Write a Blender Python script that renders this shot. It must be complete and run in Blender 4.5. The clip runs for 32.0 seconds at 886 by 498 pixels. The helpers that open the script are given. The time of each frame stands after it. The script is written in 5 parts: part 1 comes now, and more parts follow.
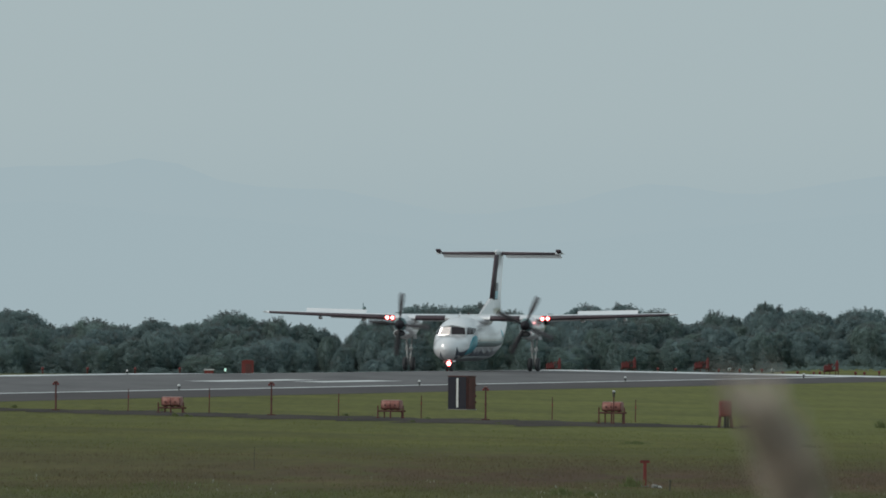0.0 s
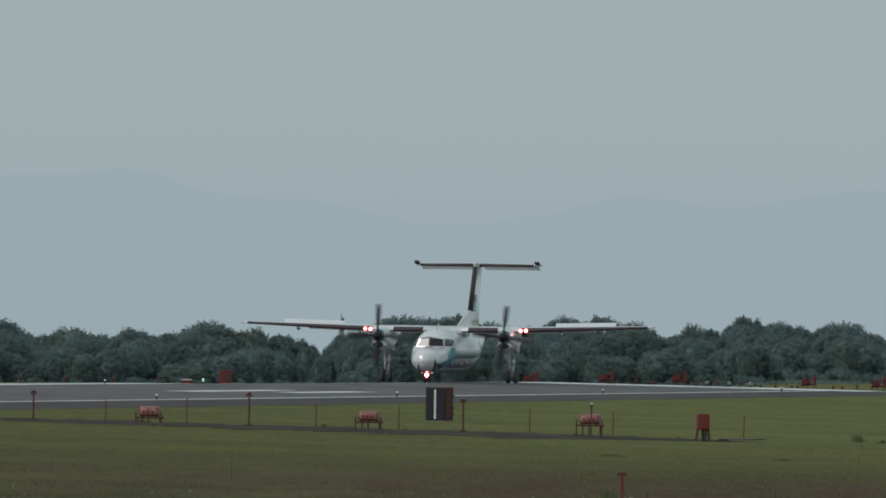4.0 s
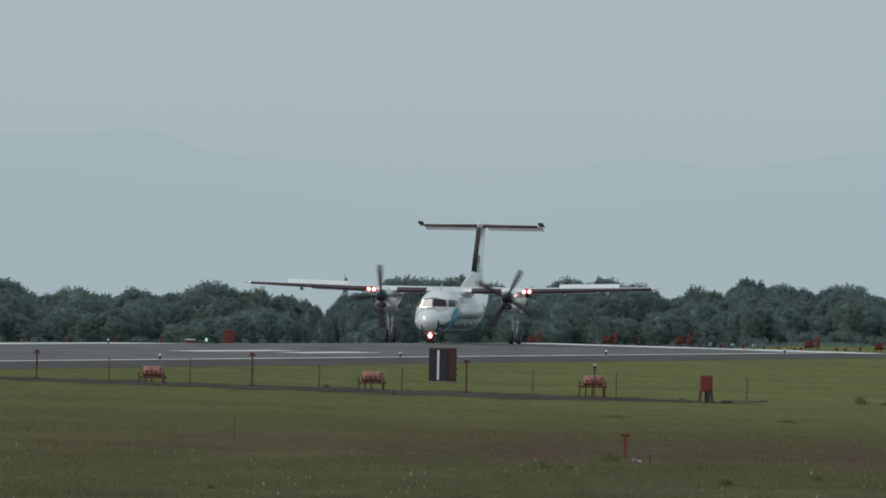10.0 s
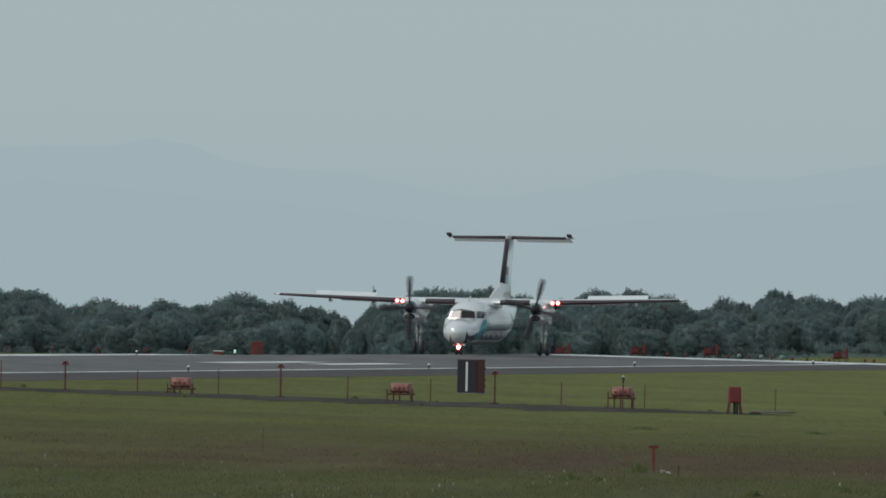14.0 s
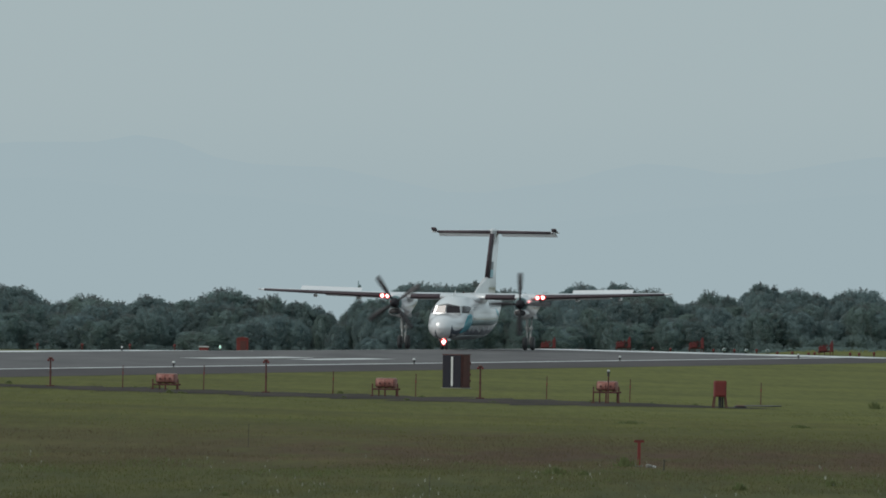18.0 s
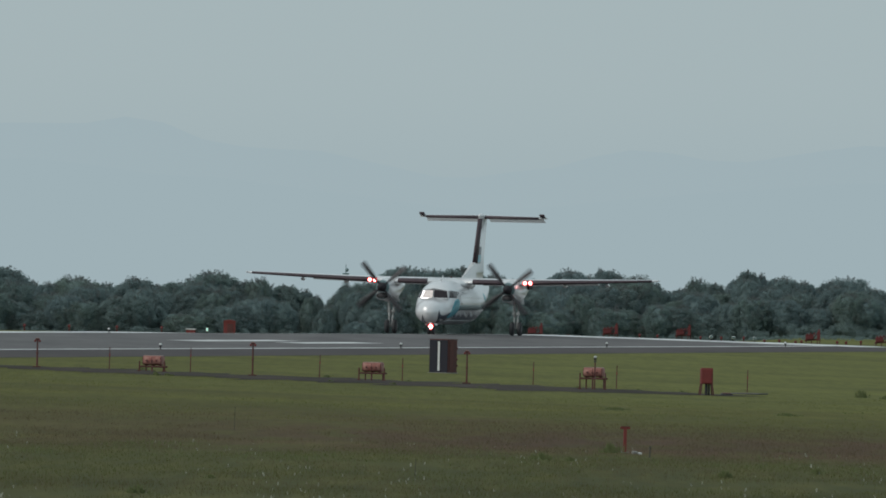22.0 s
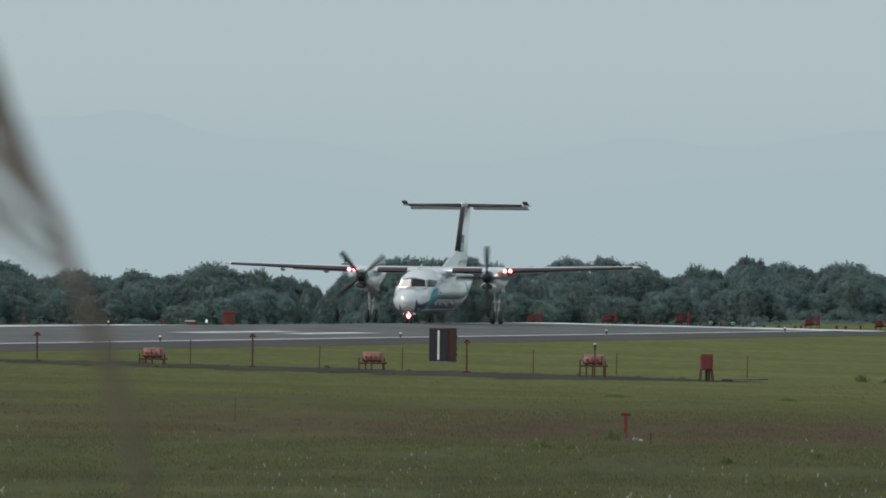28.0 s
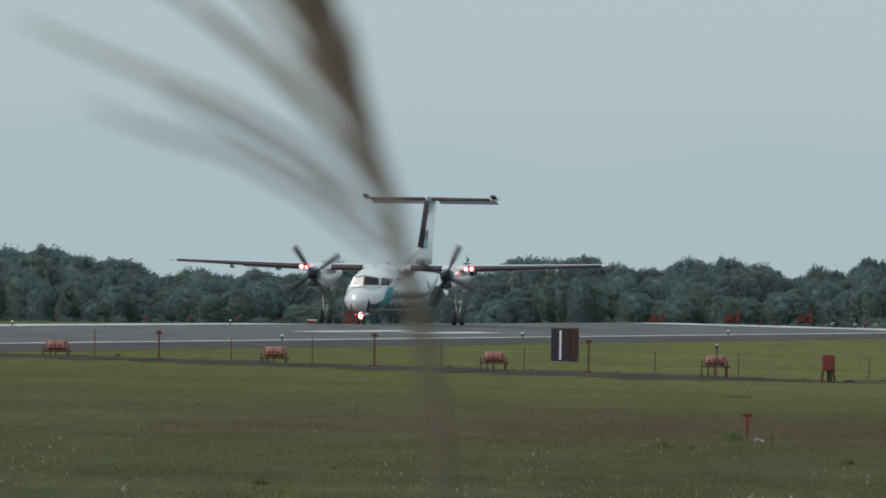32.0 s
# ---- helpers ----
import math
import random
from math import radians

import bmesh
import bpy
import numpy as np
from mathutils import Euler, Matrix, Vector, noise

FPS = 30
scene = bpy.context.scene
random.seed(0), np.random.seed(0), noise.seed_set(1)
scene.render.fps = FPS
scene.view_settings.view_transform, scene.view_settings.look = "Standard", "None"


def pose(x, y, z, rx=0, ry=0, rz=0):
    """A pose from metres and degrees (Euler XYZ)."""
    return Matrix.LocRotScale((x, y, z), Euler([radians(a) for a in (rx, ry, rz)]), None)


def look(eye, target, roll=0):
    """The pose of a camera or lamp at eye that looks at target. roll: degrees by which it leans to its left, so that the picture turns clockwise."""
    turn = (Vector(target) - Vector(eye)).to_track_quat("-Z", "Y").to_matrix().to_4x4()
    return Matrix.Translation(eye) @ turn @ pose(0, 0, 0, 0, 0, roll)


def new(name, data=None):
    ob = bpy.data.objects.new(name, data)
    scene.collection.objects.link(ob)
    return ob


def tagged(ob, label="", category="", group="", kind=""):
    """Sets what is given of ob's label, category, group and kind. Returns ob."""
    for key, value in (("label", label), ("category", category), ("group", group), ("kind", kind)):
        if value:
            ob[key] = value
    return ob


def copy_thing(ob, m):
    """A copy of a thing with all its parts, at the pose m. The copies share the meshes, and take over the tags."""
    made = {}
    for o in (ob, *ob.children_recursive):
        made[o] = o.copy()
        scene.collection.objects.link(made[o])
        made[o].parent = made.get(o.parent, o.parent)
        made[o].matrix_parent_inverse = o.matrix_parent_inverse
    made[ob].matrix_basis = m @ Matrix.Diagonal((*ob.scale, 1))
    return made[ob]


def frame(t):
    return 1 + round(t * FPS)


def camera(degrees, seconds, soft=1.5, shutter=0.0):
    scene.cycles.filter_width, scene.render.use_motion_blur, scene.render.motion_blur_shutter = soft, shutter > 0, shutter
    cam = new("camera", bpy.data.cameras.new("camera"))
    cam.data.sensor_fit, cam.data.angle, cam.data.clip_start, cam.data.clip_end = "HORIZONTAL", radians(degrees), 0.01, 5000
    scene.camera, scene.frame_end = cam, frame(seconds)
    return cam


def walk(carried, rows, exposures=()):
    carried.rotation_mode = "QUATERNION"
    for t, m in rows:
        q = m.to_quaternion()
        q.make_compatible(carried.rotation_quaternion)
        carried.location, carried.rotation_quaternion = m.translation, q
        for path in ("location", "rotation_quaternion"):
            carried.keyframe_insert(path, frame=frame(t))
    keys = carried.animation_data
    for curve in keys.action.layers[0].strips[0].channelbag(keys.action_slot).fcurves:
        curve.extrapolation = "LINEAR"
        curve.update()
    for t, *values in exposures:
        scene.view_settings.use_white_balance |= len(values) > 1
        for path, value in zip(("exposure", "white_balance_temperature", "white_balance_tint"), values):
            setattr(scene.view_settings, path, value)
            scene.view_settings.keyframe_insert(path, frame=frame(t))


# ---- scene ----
# ---- camera ----
EYE = Vector((0.0, 0.0, 3.39))
AIM = [
    (0, -0.0308, 0.2634, 0.41), (0.5, -0.1519, 0.3305, 0.75), (1, -0.1841, 0.3917, 0.81),
    (1.5, -0.1854, 0.2928, 0.78), (2, -0.1717, 0.3094, 0.75), (2.5, -0.1152, 0.3344, 0.75),
    (3, -0.0448, 0.2952, 0.81), (3.5, 0.0493, 0.3197, 0.76), (5.5, 0.0418, 0.2343, 0.80),
    (6, -0.0598, 0.2237, 0.70), (6.5, -0.0915, 0.2432, 0.59), (7, -0.0877, 0.2330, 0.60),
    (7.5, 0.0280, 0.2256, 0.47), (8, 0.0419, 0.2050, 0.44), (8.5, 0.0327, 0.1831, 0.86),
    (9, 0.0003, 0.2012, 0.89), (9.5, -0.0004, 0.1507, 1.14), (10, 0.0411, 0.1543, 0.97),
    (10.5, 0.0262, 0.1820, 1.00), (11, -0.0245, 0.2644, 1.11), (11.5, 0.1693, 0.2996, 0.89),
    (12, 0.1895, 0.2824, 0.93), (12.5, 0.0498, 0.2222, 0.87), (13, 0.0072, 0.2111, 0.87),
    (13.5, -0.0263, 0.2094, 0.80), (14, -0.0721, 0.1977, 0.96), (14.5, -0.0707, 0.1682, 0.82),
    (16.5, -0.0564, 0.1786, 0.64), (17, -0.0812, 0.1911, 0.61), (17.5, -0.0717, 0.1985, 0.79),
    (18, -0.0119, 0.1783, 0.76), (18.5, 0.0306, 0.1477, 0.68), (19, 0.0357, 0.1453, 0.80),
    (19.5, 0.0348, 0.1572, 0.72), (20, 0.0380, 0.1490, 0.67), (20.5, 0.0303, 0.1105, 0.57),
    (21, 0.0048, 0.0593, 0.79), (21.5, -0.0112, 0.0689, 1.16), (22, 0.0371, 0.1188, 1.30),
    (22.5, 0.0794, 0.1316, 1.27), (23, 0.1072, 0.1190, 1.35), (23.5, 0.0988, 0.1100, 1.30),
    (24, 0.0789, 0.0875, 1.01), (24.5, 0.0845, 0.0923, 0.84), (25, 0.0731, 0.1299, 0.86),
    (25.5, 0.0822, 0.1193, 0.87), (27.5, 0.0675, 0.0802, 0.57), (28, 0.0434, 0.0755, 0.65),
    (28.5, -0.0052, 0.0777, 0.78), (29, -0.1430, 0.1151, 0.98), (29.5, -0.2058, 0.1056, 1.01),
    (30, -0.1895, 0.0938, 0.81), (30.5, -0.2368, 0.0437, 0.65), (31, -0.3013, 0.0458, 0.74),
    (31.5, -0.4020, 0.0530, 0.80), (32, -0.4395, 0.0683, 0.86)]
cam = camera(3.5, 32.0, soft=1.72, shutter=0.16)
cam.data.dof.use_dof = True
cam.data.dof.focus_distance = 800.0
cam.data.dof.aperture_fstop = 32.0
PATH = [(t, look(EYE, EYE + Vector((math.tan(radians(yaw)), 1.0, math.tan(radians(pitch + 0.0024)))) * 900, roll))
        for t, yaw, pitch, roll in AIM]
walk(cam, PATH, exposures=[(0, 0.0), (0.5, -0.1), (1, -0.3), (2, -0.2), (3, -0.22), (3.5, -0.2), (6, 0.0), (7, -0.1), (8, 0.0),
                           (10, 0.02), (10.5, -0.1), (11, -0.3), (11.5, -0.3), (12, -0.2), (13, -0.02), (14, -0.05), (17, 0.02),
                           (18, -0.03), (19, 0.08), (20, 0.05), (20.5, 0.2), (21, 0.36), (21.5, 0.28), (22, -0.03), (23, -0.03),
                           (24, 0.1), (25, 0.09), (28, 0.13), (29, 0.23), (30, 0.22), (31, 0.32), (32, 0.18)])

# ---- world and sun ----
world = bpy.data.worlds.new("overcast_sky")
scene.world = world
world.use_nodes = True
wn = world.node_tree.nodes
wn.clear()
w_out = wn.new("ShaderNodeOutputWorld")
w_sky = wn.new("ShaderNodeTexSky")
w_sky.sky_type = "NISHITA"
w_sky.sun_disc = False
w_sky.sun_elevation = radians(36.5)
w_sky.sun_rotation = radians(237)
w_sky.dust_density = 3.0
w_bg = wn.new("ShaderNodeBackground")
w_bg.inputs["Strength"].default_value = 0.012
w_cloud = wn.new("ShaderNodeBackground")
w_cloud.inputs["Color"].default_value = (0.368, 0.455, 0.478, 1)
w_cloud.inputs["Strength"].default_value = 1.0
w_tex = wn.new("ShaderNodeTexCoord")
w_sep = wn.new("ShaderNodeSeparateXYZ")
w_rise = wn.new("ShaderNodeMapRange")
w_rise.interpolation_type = "SMOOTHSTEP"
w_rise.inputs["From Min"].default_value = 0.0
w_rise.inputs["From Max"].default_value = 0.015
w_mix = wn.new("ShaderNodeMix")
w_mix.data_type = "RGBA"
w_mix.inputs["A"].default_value = (0.338, 0.427, 0.462, 1)
w_mix.inputs["B"].default_value = (0.372, 0.455, 0.477, 1)
w_add = wn.new("ShaderNodeAddShader")
wl = world.node_tree.links
wl.new(w_tex.outputs["Generated"], w_sep.inputs[0])
wl.new(w_sep.outputs["Z"], w_rise.inputs["Value"])
wl.new(w_rise.outputs[0], w_mix.inputs["Factor"])
wl.new(w_mix.outputs["Result"], w_cloud.inputs["Color"])
wl.new(w_sky.outputs[0], w_bg.inputs[0])
wl.new(w_bg.outputs[0], w_add.inputs[0])
wl.new(w_cloud.outputs[0], w_add.inputs[1])
wl.new(w_add.outputs[0], w_out.inputs[0])

sun_data = bpy.data.lights.new("sun", "SUN")
sun_data.energy = 1.1
sun_data.angle = radians(18)
sun_data.color = (1.0, 0.96, 0.9)
sun = new("sun", sun_data)
sun.matrix_world = look((-680, 455, 600), (0, 900, 0))

# ---- plan: runway axes ----
HEAD = radians(10.0)          # runway direction against the line of sight
PX, PY = 1.16, 900.0          # where the airplane waits, on the centre line
HALF = 20.0                   # centre line to painted edge line
CS, SN = math.cos(HEAD), math.sin(HEAD)


def ground_z(s):
    """Height of the ground s metres to the side of the centre line."""
    if s < 0:
        return -0.02 * min(-s, HALF) - 0.006 * max(0, min(-s - HALF, 60))
    z = -0.013 * min(s, HALF)
    if s > HALF:
        z -= 0.0165 * min(s - HALF, 50) + 0.004 * max(0, min(s - HALF - 50, 100))
    return z


def fall(y):
    """Beyond the runway's end the field drops gently, and behind the wood the plateau breaks off."""
    drop = 0.0085 * max(0.0, min(y - 935, 200))
    if y > 1150:
        drop += 60 * min(1.0, (y - 1150) / 500) ** 1.5
    return drop


def swell(x, y):
    """The field rises again a little towards the eastern wood."""
    def ease(v):
        v = max(0.0, min(1.0, v))
        return v * v * (3 - 2 * v)
    return 0.78 * ease((x - 16) / 12) * ease((y - 978) / 70) * (1 - ease((y - 1100) / 40))


def side_of(x, y):
    return (x - PX) * CS - (y - PY) * SN


def spot(s, a, lift=0.0):
    """A point s to the side and a along the runway, on the ground."""
    x, y = PX + s * CS + a * SN, PY - s * SN + a * CS
    return Vector((x, y, ground_z(s) - fall(y) + swell(x, y) + lift))


def base(x, y, lift=0.0):
    return Vector((x, y, ground_z(side_of(x, y)) - fall(y) + swell(x, y) + lift))


# ---- materials ----
def material(name, color, rough=0.6, metal=0.0, second=None, scale=4.0, amount=0.5, bump=0.0, fine=40.0,
             stretch=(1, 1, 1), emit=0.0, coat=0.0, island=0.0, vary=0.0):
    """Principled material with noise at two scales between color and second."""
    m = bpy.data.materials.new(name)
    m.use_nodes = True
    nt = m.node_tree
    b = nt.nodes["Principled BSDF"]
    b.inputs["Roughness"].default_value = rough
    b.inputs["Metallic"].default_value = metal
    b.inputs["Coat Weight"].default_value = coat
    second = second or tuple(c * 0.75 for c in color)
    tex = nt.nodes.new("ShaderNodeTexCoord")
    mp = nt.nodes.new("ShaderNodeMapping")
    mp.inputs["Scale"].default_value = stretch
    nt.links.new(tex.outputs["Object"], mp.inputs["Vector"])
    n1 = nt.nodes.new("ShaderNodeTexNoise")
    n1.inputs["Scale"].default_value = scale
    n1.inputs["Detail"].default_value = 4
    n2 = nt.nodes.new("ShaderNodeTexNoise")
    n2.inputs["Scale"].default_value = fine
    n2.inputs["Detail"].default_value = 3
    nt.links.new(mp.outputs[0], n1.inputs["Vector"])
    nt.links.new(mp.outputs[0], n2.inputs["Vector"])
    ad = nt.nodes.new("ShaderNodeMath")
    ad.operation = "MULTIPLY_ADD"
    ad.inputs[1].default_value = 0.35
    nt.links.new(n2.outputs[0], ad.inputs[0])
    nt.links.new(n1.outputs[0], ad.inputs[2])
    fac = ad.outputs[0]
    if island or vary:
        info = nt.nodes.new("ShaderNodeNewGeometry" if island else "ShaderNodeObjectInfo")
        more = nt.nodes.new("ShaderNodeMath")
        more.operation = "MULTIPLY_ADD"
        more.inputs[1].default_value = island or vary
        nt.links.new(info.outputs["Random Per Island" if island else "Random"], more.inputs[0])
        nt.links.new(fac, more.inputs[2])
        fac = more.outputs[0]
    ramp = nt.nodes.new("ShaderNodeMapRange")
    ramp.inputs["From Min"].default_value = 0.5
    ramp.inputs["From Max"].default_value = 0.85 + (island or vary)
    ramp.inputs["To Max"].default_value = min(1.0, amount * 2)
    nt.links.new(fac, ramp.inputs["Value"])
    mix = nt.nodes.new("ShaderNodeMix")
    mix.data_type = "RGBA"
    mix.inputs["A"].default_value = (*color, 1)
    mix.inputs["B"].default_value = (*second, 1)
    nt.links.new(ramp.outputs[0], mix.inputs["Factor"])
    nt.links.new(mix.outputs["Result"], b.inputs["Base Color"])
    if bump:
        bp = nt.nodes.new("ShaderNodeBump")
        bp.inputs["Strength"].default_value = bump
        bp.inputs["Distance"].default_value = 0.05
        nt.links.new(n2.outputs[0], bp.inputs["Height"])
        nt.links.new(bp.outputs[0], b.inputs["Normal"])
    if emit:
        b.inputs["Emission Color"].default_value = (*color, 1)
        b.inputs["Emission Strength"].default_value = emit
    return m


def glow(name, color, strength):
    """For what gives off light of its own."""
    m = bpy.data.materials.new(name)
    m.use_nodes = True
    b = m.node_tree.nodes["Principled BSDF"]
    b.inputs["Base Color"].default_value = (*color, 1)
    b.inputs["Emission Color"].default_value = (*color, 1)
    b.inputs["Emission Strength"].default_value = strength
    return m


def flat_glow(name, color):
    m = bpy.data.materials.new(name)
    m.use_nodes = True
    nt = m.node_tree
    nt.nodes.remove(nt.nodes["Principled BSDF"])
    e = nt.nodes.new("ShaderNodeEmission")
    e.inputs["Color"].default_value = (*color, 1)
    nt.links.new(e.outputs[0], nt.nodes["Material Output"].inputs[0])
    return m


def let_light_through(mat, share):
    """Thin leaves and blades: part of the light comes through from behind."""
    nt = mat.node_tree
    tl = nt.nodes.new("ShaderNodeBsdfTranslucent")
    ms = nt.nodes.new("ShaderNodeMixShader")
    ms.inputs[0].default_value = share
    b = nt.nodes["Principled BSDF"]
    nt.links.new(b.inputs["Base Color"].links[0].from_socket, tl.inputs["Color"])
    nt.links.new(b.outputs[0], ms.inputs[1])
    nt.links.new(tl.outputs[0], ms.inputs[2])
    nt.links.new(ms.outputs[0], nt.nodes["Material Output"].inputs[0])


def grass_material():
    """Mown turf: long streaks, yellow and green patches, and a band of brownish uncut grass."""
    m = bpy.data.materials.new("turf")
    m.use_nodes = True
    nt = m.node_tree
    b = nt.nodes["Principled BSDF"]
    b.inputs["Roughness"].default_value = 0.9
    b.inputs["Specular IOR Level"].default_value = 0.15
    tex = nt.nodes.new("ShaderNodeTexCoord")

    def noise_at(scale, stretch, detail=4.0):
        mp = nt.nodes.new("ShaderNodeMapping")
        mp.inputs["Scale"].default_value = stretch
        nt.links.new(tex.outputs["Object"], mp.inputs["Vector"])
        n = nt.nodes.new("ShaderNodeTexNoise")
        n.inputs["Scale"].default_value = scale
        n.inputs["Detail"].default_value = detail
        nt.links.new(mp.outputs[0], n.inputs["Vector"])
        return n.outputs[0]

    def span(value, lo, hi):
        r = nt.nodes.new("ShaderNodeMapRange")
        r.interpolation_type = "SMOOTHSTEP"
        r.inputs["From Min"].default_value = lo
        r.inputs["From Max"].default_value = hi
        nt.links.new(value, r.inputs["Value"])
        return r.outputs[0]

    def blend(f, a, c):
        x = nt.nodes.new("ShaderNodeMix")
        x.data_type = "RGBA"
        nt.links.new(f, x.inputs["Factor"])
        for key, v in (("A", a), ("B", c)):
            if isinstance(v, tuple):
                x.inputs[key].default_value = (*v, 1)
            else:
                nt.links.new(v, x.inputs[key])
        return x.outputs["Result"]

    def calc(op, a, c):
        x = nt.nodes.new("ShaderNodeMath")
        x.operation = op
        for i, v in enumerate((a, c)):
            if isinstance(v, float):
                x.inputs[i].default_value = v
            else:
                nt.links.new(v, x.inputs[i])
        return x.outputs[0]

    patches = span(noise_at(0.03, (0.6, 1, 1), 3.0), 0.3, 0.7)
    streaks = span(noise_at(0.06, (0.3, 1, 1), 3.0), 0.36, 0.66)
    green = blend(patches, GRASS_A, GRASS_B)
    green = blend(streaks, green, GRASS_C)
    # uncut, reddish-brown grass in a band that wanders
    sep = nt.nodes.new("ShaderNodeSeparateXYZ")
    nt.links.new(tex.outputs["Object"], sep.inputs[0])
    mown = calc("MULTIPLY", span(sep.outputs["Y"], 500.0, 590.0), calc("MULTIPLY_ADD", span(sep.outputs["X"], -15.0, 12.0), 0.45))
    nt.nodes[-2].inputs[2].default_value = 0.3
    green = blend(mown, green, GRASS_F)
    green = blend(span(sep.outputs["Y"], 410.0, 570.0), GRASS_G, green)
    wander = calc("MULTIPLY_ADD", noise_at(0.035, (1, 0.5, 1)), 90.0)
    nt.nodes[-1].inputs[2].default_value = -45.0
    along = calc("ADD", sep.outputs["Y"], wander)
    band = calc("MULTIPLY", span(along, 375.0, 398.0), calc("SUBTRACT", 1.0, span(along, 432.0, 478.0)))
    right = span(sep.outputs["X"], -13.0, 2.0)
    band = calc("MULTIPLY", band, calc("MULTIPLY_ADD", right, 0.72))
    nt.nodes[-2].inputs[2].default_value = 0.28
    mottled = span(noise_at(0.2, (3.0, 0.35, 1), 6.0), 0.25, 0.60)
    band = calc("MULTIPLY", band, mottled)
    out = blend(band, green, GRASS_D)
    near = calc("SUBTRACT", 1.0, span(along, 340.0, 400.0))
    dull = calc("MULTIPLY", near, span(noise_at(0.25, (4.0, 0.25, 1), 6.0), 0.32, 0.66))
    out = blend(dull, out, GRASS_E)
    def spread(value, lo, hi):
        r = nt.nodes.new("ShaderNodeMapRange")
        r.inputs["From Min"].default_value = 0.28
        r.inputs["From Max"].default_value = 0.72
        r.inputs["To Min"].default_value = lo
        r.inputs["To Max"].default_value = hi
        nt.links.new(value, r.inputs["Value"])
        return r.outputs[0]

    tuft = calc("MULTIPLY", spread(noise_at(1.0, (2.4, 0.12, 1), 6.0), 0.87, 1.13), spread(noise_at(0.30, (1.0, 0.14, 1), 4.0), 0.88, 1.10))
    # mowing passes, long across the field
    tuft = calc("MULTIPLY", tuft, spread(noise_at(0.05, (0.14, 1.25, 1), 3.0), 0.84, 1.15))
    vm = nt.nodes.new("ShaderNodeVectorMath")
    vm.operation = "SCALE"
    nt.links.new(out, vm.inputs[0])
    nt.links.new(tuft, vm.inputs["Scale"])
    nt.links.new(vm.outputs[0], b.inputs["Base Color"])
    bp = nt.nodes.new("ShaderNodeBump")
    bp.inputs["Strength"].default_value = 0.12
    bp.inputs["Distance"].default_value = 0.1
    nt.links.new(noise_at(3.0, (1, 0.3, 1), 6.0), bp.inputs["Height"])
    nt.links.new(bp.outputs[0], b.inputs["Normal"])
    return m


GRASS_A = (0.097, 0.099, 0.020)
GRASS_F = (0.130, 0.137, 0.034)
GRASS_G = (0.087, 0.082, 0.021)
GRASS_B = (0.124, 0.117, 0.023)
GRASS_C = (0.086, 0.084, 0.021)
GRASS_D = (0.090, 0.053, 0.029)
GRASS_E = (0.063, 0.067, 0.020)
M_TURF = grass_material()
M_ASPHALT = material("weathered_asphalt", (0.086, 0.078, 0.079), 0.8, second=(0.134, 0.124, 0.123), scale=0.3,
                     fine=2.0, stretch=(1, 0.12, 1), amount=0.5, bump=0.3)
M_SHOULDER = material("dark_asphalt", (0.064, 0.054, 0.056), 0.85, second=(0.082, 0.070, 0.070), scale=0.2, fine=3.0,
                      stretch=(1, 0.12, 1), bump=0.3)
for coarse, level in ((M_SHOULDER, 0.2), (M_ASPHALT, 0.4)):
    coarse.node_tree.nodes["Principled BSDF"].inputs["Specular IOR Level"].default_value = level
M_PAINT = material("worn_white_paint", (0.75, 0.75, 0.74), 0.5, second=(0.45, 0.45, 0.44), scale=0.6, fine=5.0,
                   stretch=(1, 0.2, 1), amount=0.4)
# low-angle glare at the runway's far end put into this pale colour
M_PALEC = material("glare_pale_concrete", (0.80, 0.81, 0.80), 0.5, second=(0.42, 0.43, 0.43), scale=0.25, fine=1.0, stretch=(1, 0.1, 1))
M_GRAVEL = material("dark_gravel", (0.070, 0.057, 0.050), 0.95, second=(0.045, 0.038, 0.033), scale=0.5, fine=6.0,
                    stretch=(1, 0.2, 1), bump=0.5)
M_GRAVEL.node_tree.nodes["Principled BSDF"].inputs["Specular IOR Level"].default_value = 0.1
M_WHITE = material("white_aircraft_paint", (0.77, 0.77, 0.78), 0.35, second=(0.68, 0.68, 0.70), scale=0.8, fine=6.0,
                   amount=0.25, coat=1.0)
M_WHITE.node_tree.nodes["Principled BSDF"].inputs["Coat Roughness"].default_value = 0.22
M_WHITE.node_tree.nodes["Principled BSDF"].inputs["Coat IOR"].default_value = 2.4
M_BELLY = material("grey_belly_paint", (0.52, 0.55, 0.57), 0.4, second=(0.40, 0.43, 0.45), scale=1.0, fine=8.0)
# black, boot, tyre, spinner, blade and sign colours are lifted a little for haze
M_BOOT = material("black_deicing_rubber", (0.056, 0.036, 0.044), 0.55, second=(0.070, 0.046, 0.054), scale=3, fine=20)
M_BLACK = material("matt_black", (0.030, 0.030, 0.034), 0.6, second=(0.045, 0.042, 0.044))
M_GLASS = material("dark_cockpit_glass", (0.022, 0.014, 0.017), 0.04, second=(0.026, 0.017, 0.02))
# cabin windows coloured near white for their reflection, so they blend with the skin
M_PANE = material("painted_reflection_window", (0.72, 0.73, 0.74), 0.3, second=(0.74, 0.74, 0.75), coat=1.0)
for name, value in (("Coat Roughness", 0.18), ("Coat IOR", 2.2)):
    M_PANE.node_tree.nodes["Principled BSDF"].inputs[name].default_value = value
M_TEAL = material("teal_livery_paint", (0.045, 0.35, 0.44), 0.35, second=(0.04, 0.30, 0.38), scale=1.5, coat=0.4)
M_NAVY = material("navy_livery_paint", (0.050, 0.060, 0.090), 0.4, second=(0.065, 0.075, 0.10), scale=1.5, coat=0.3)
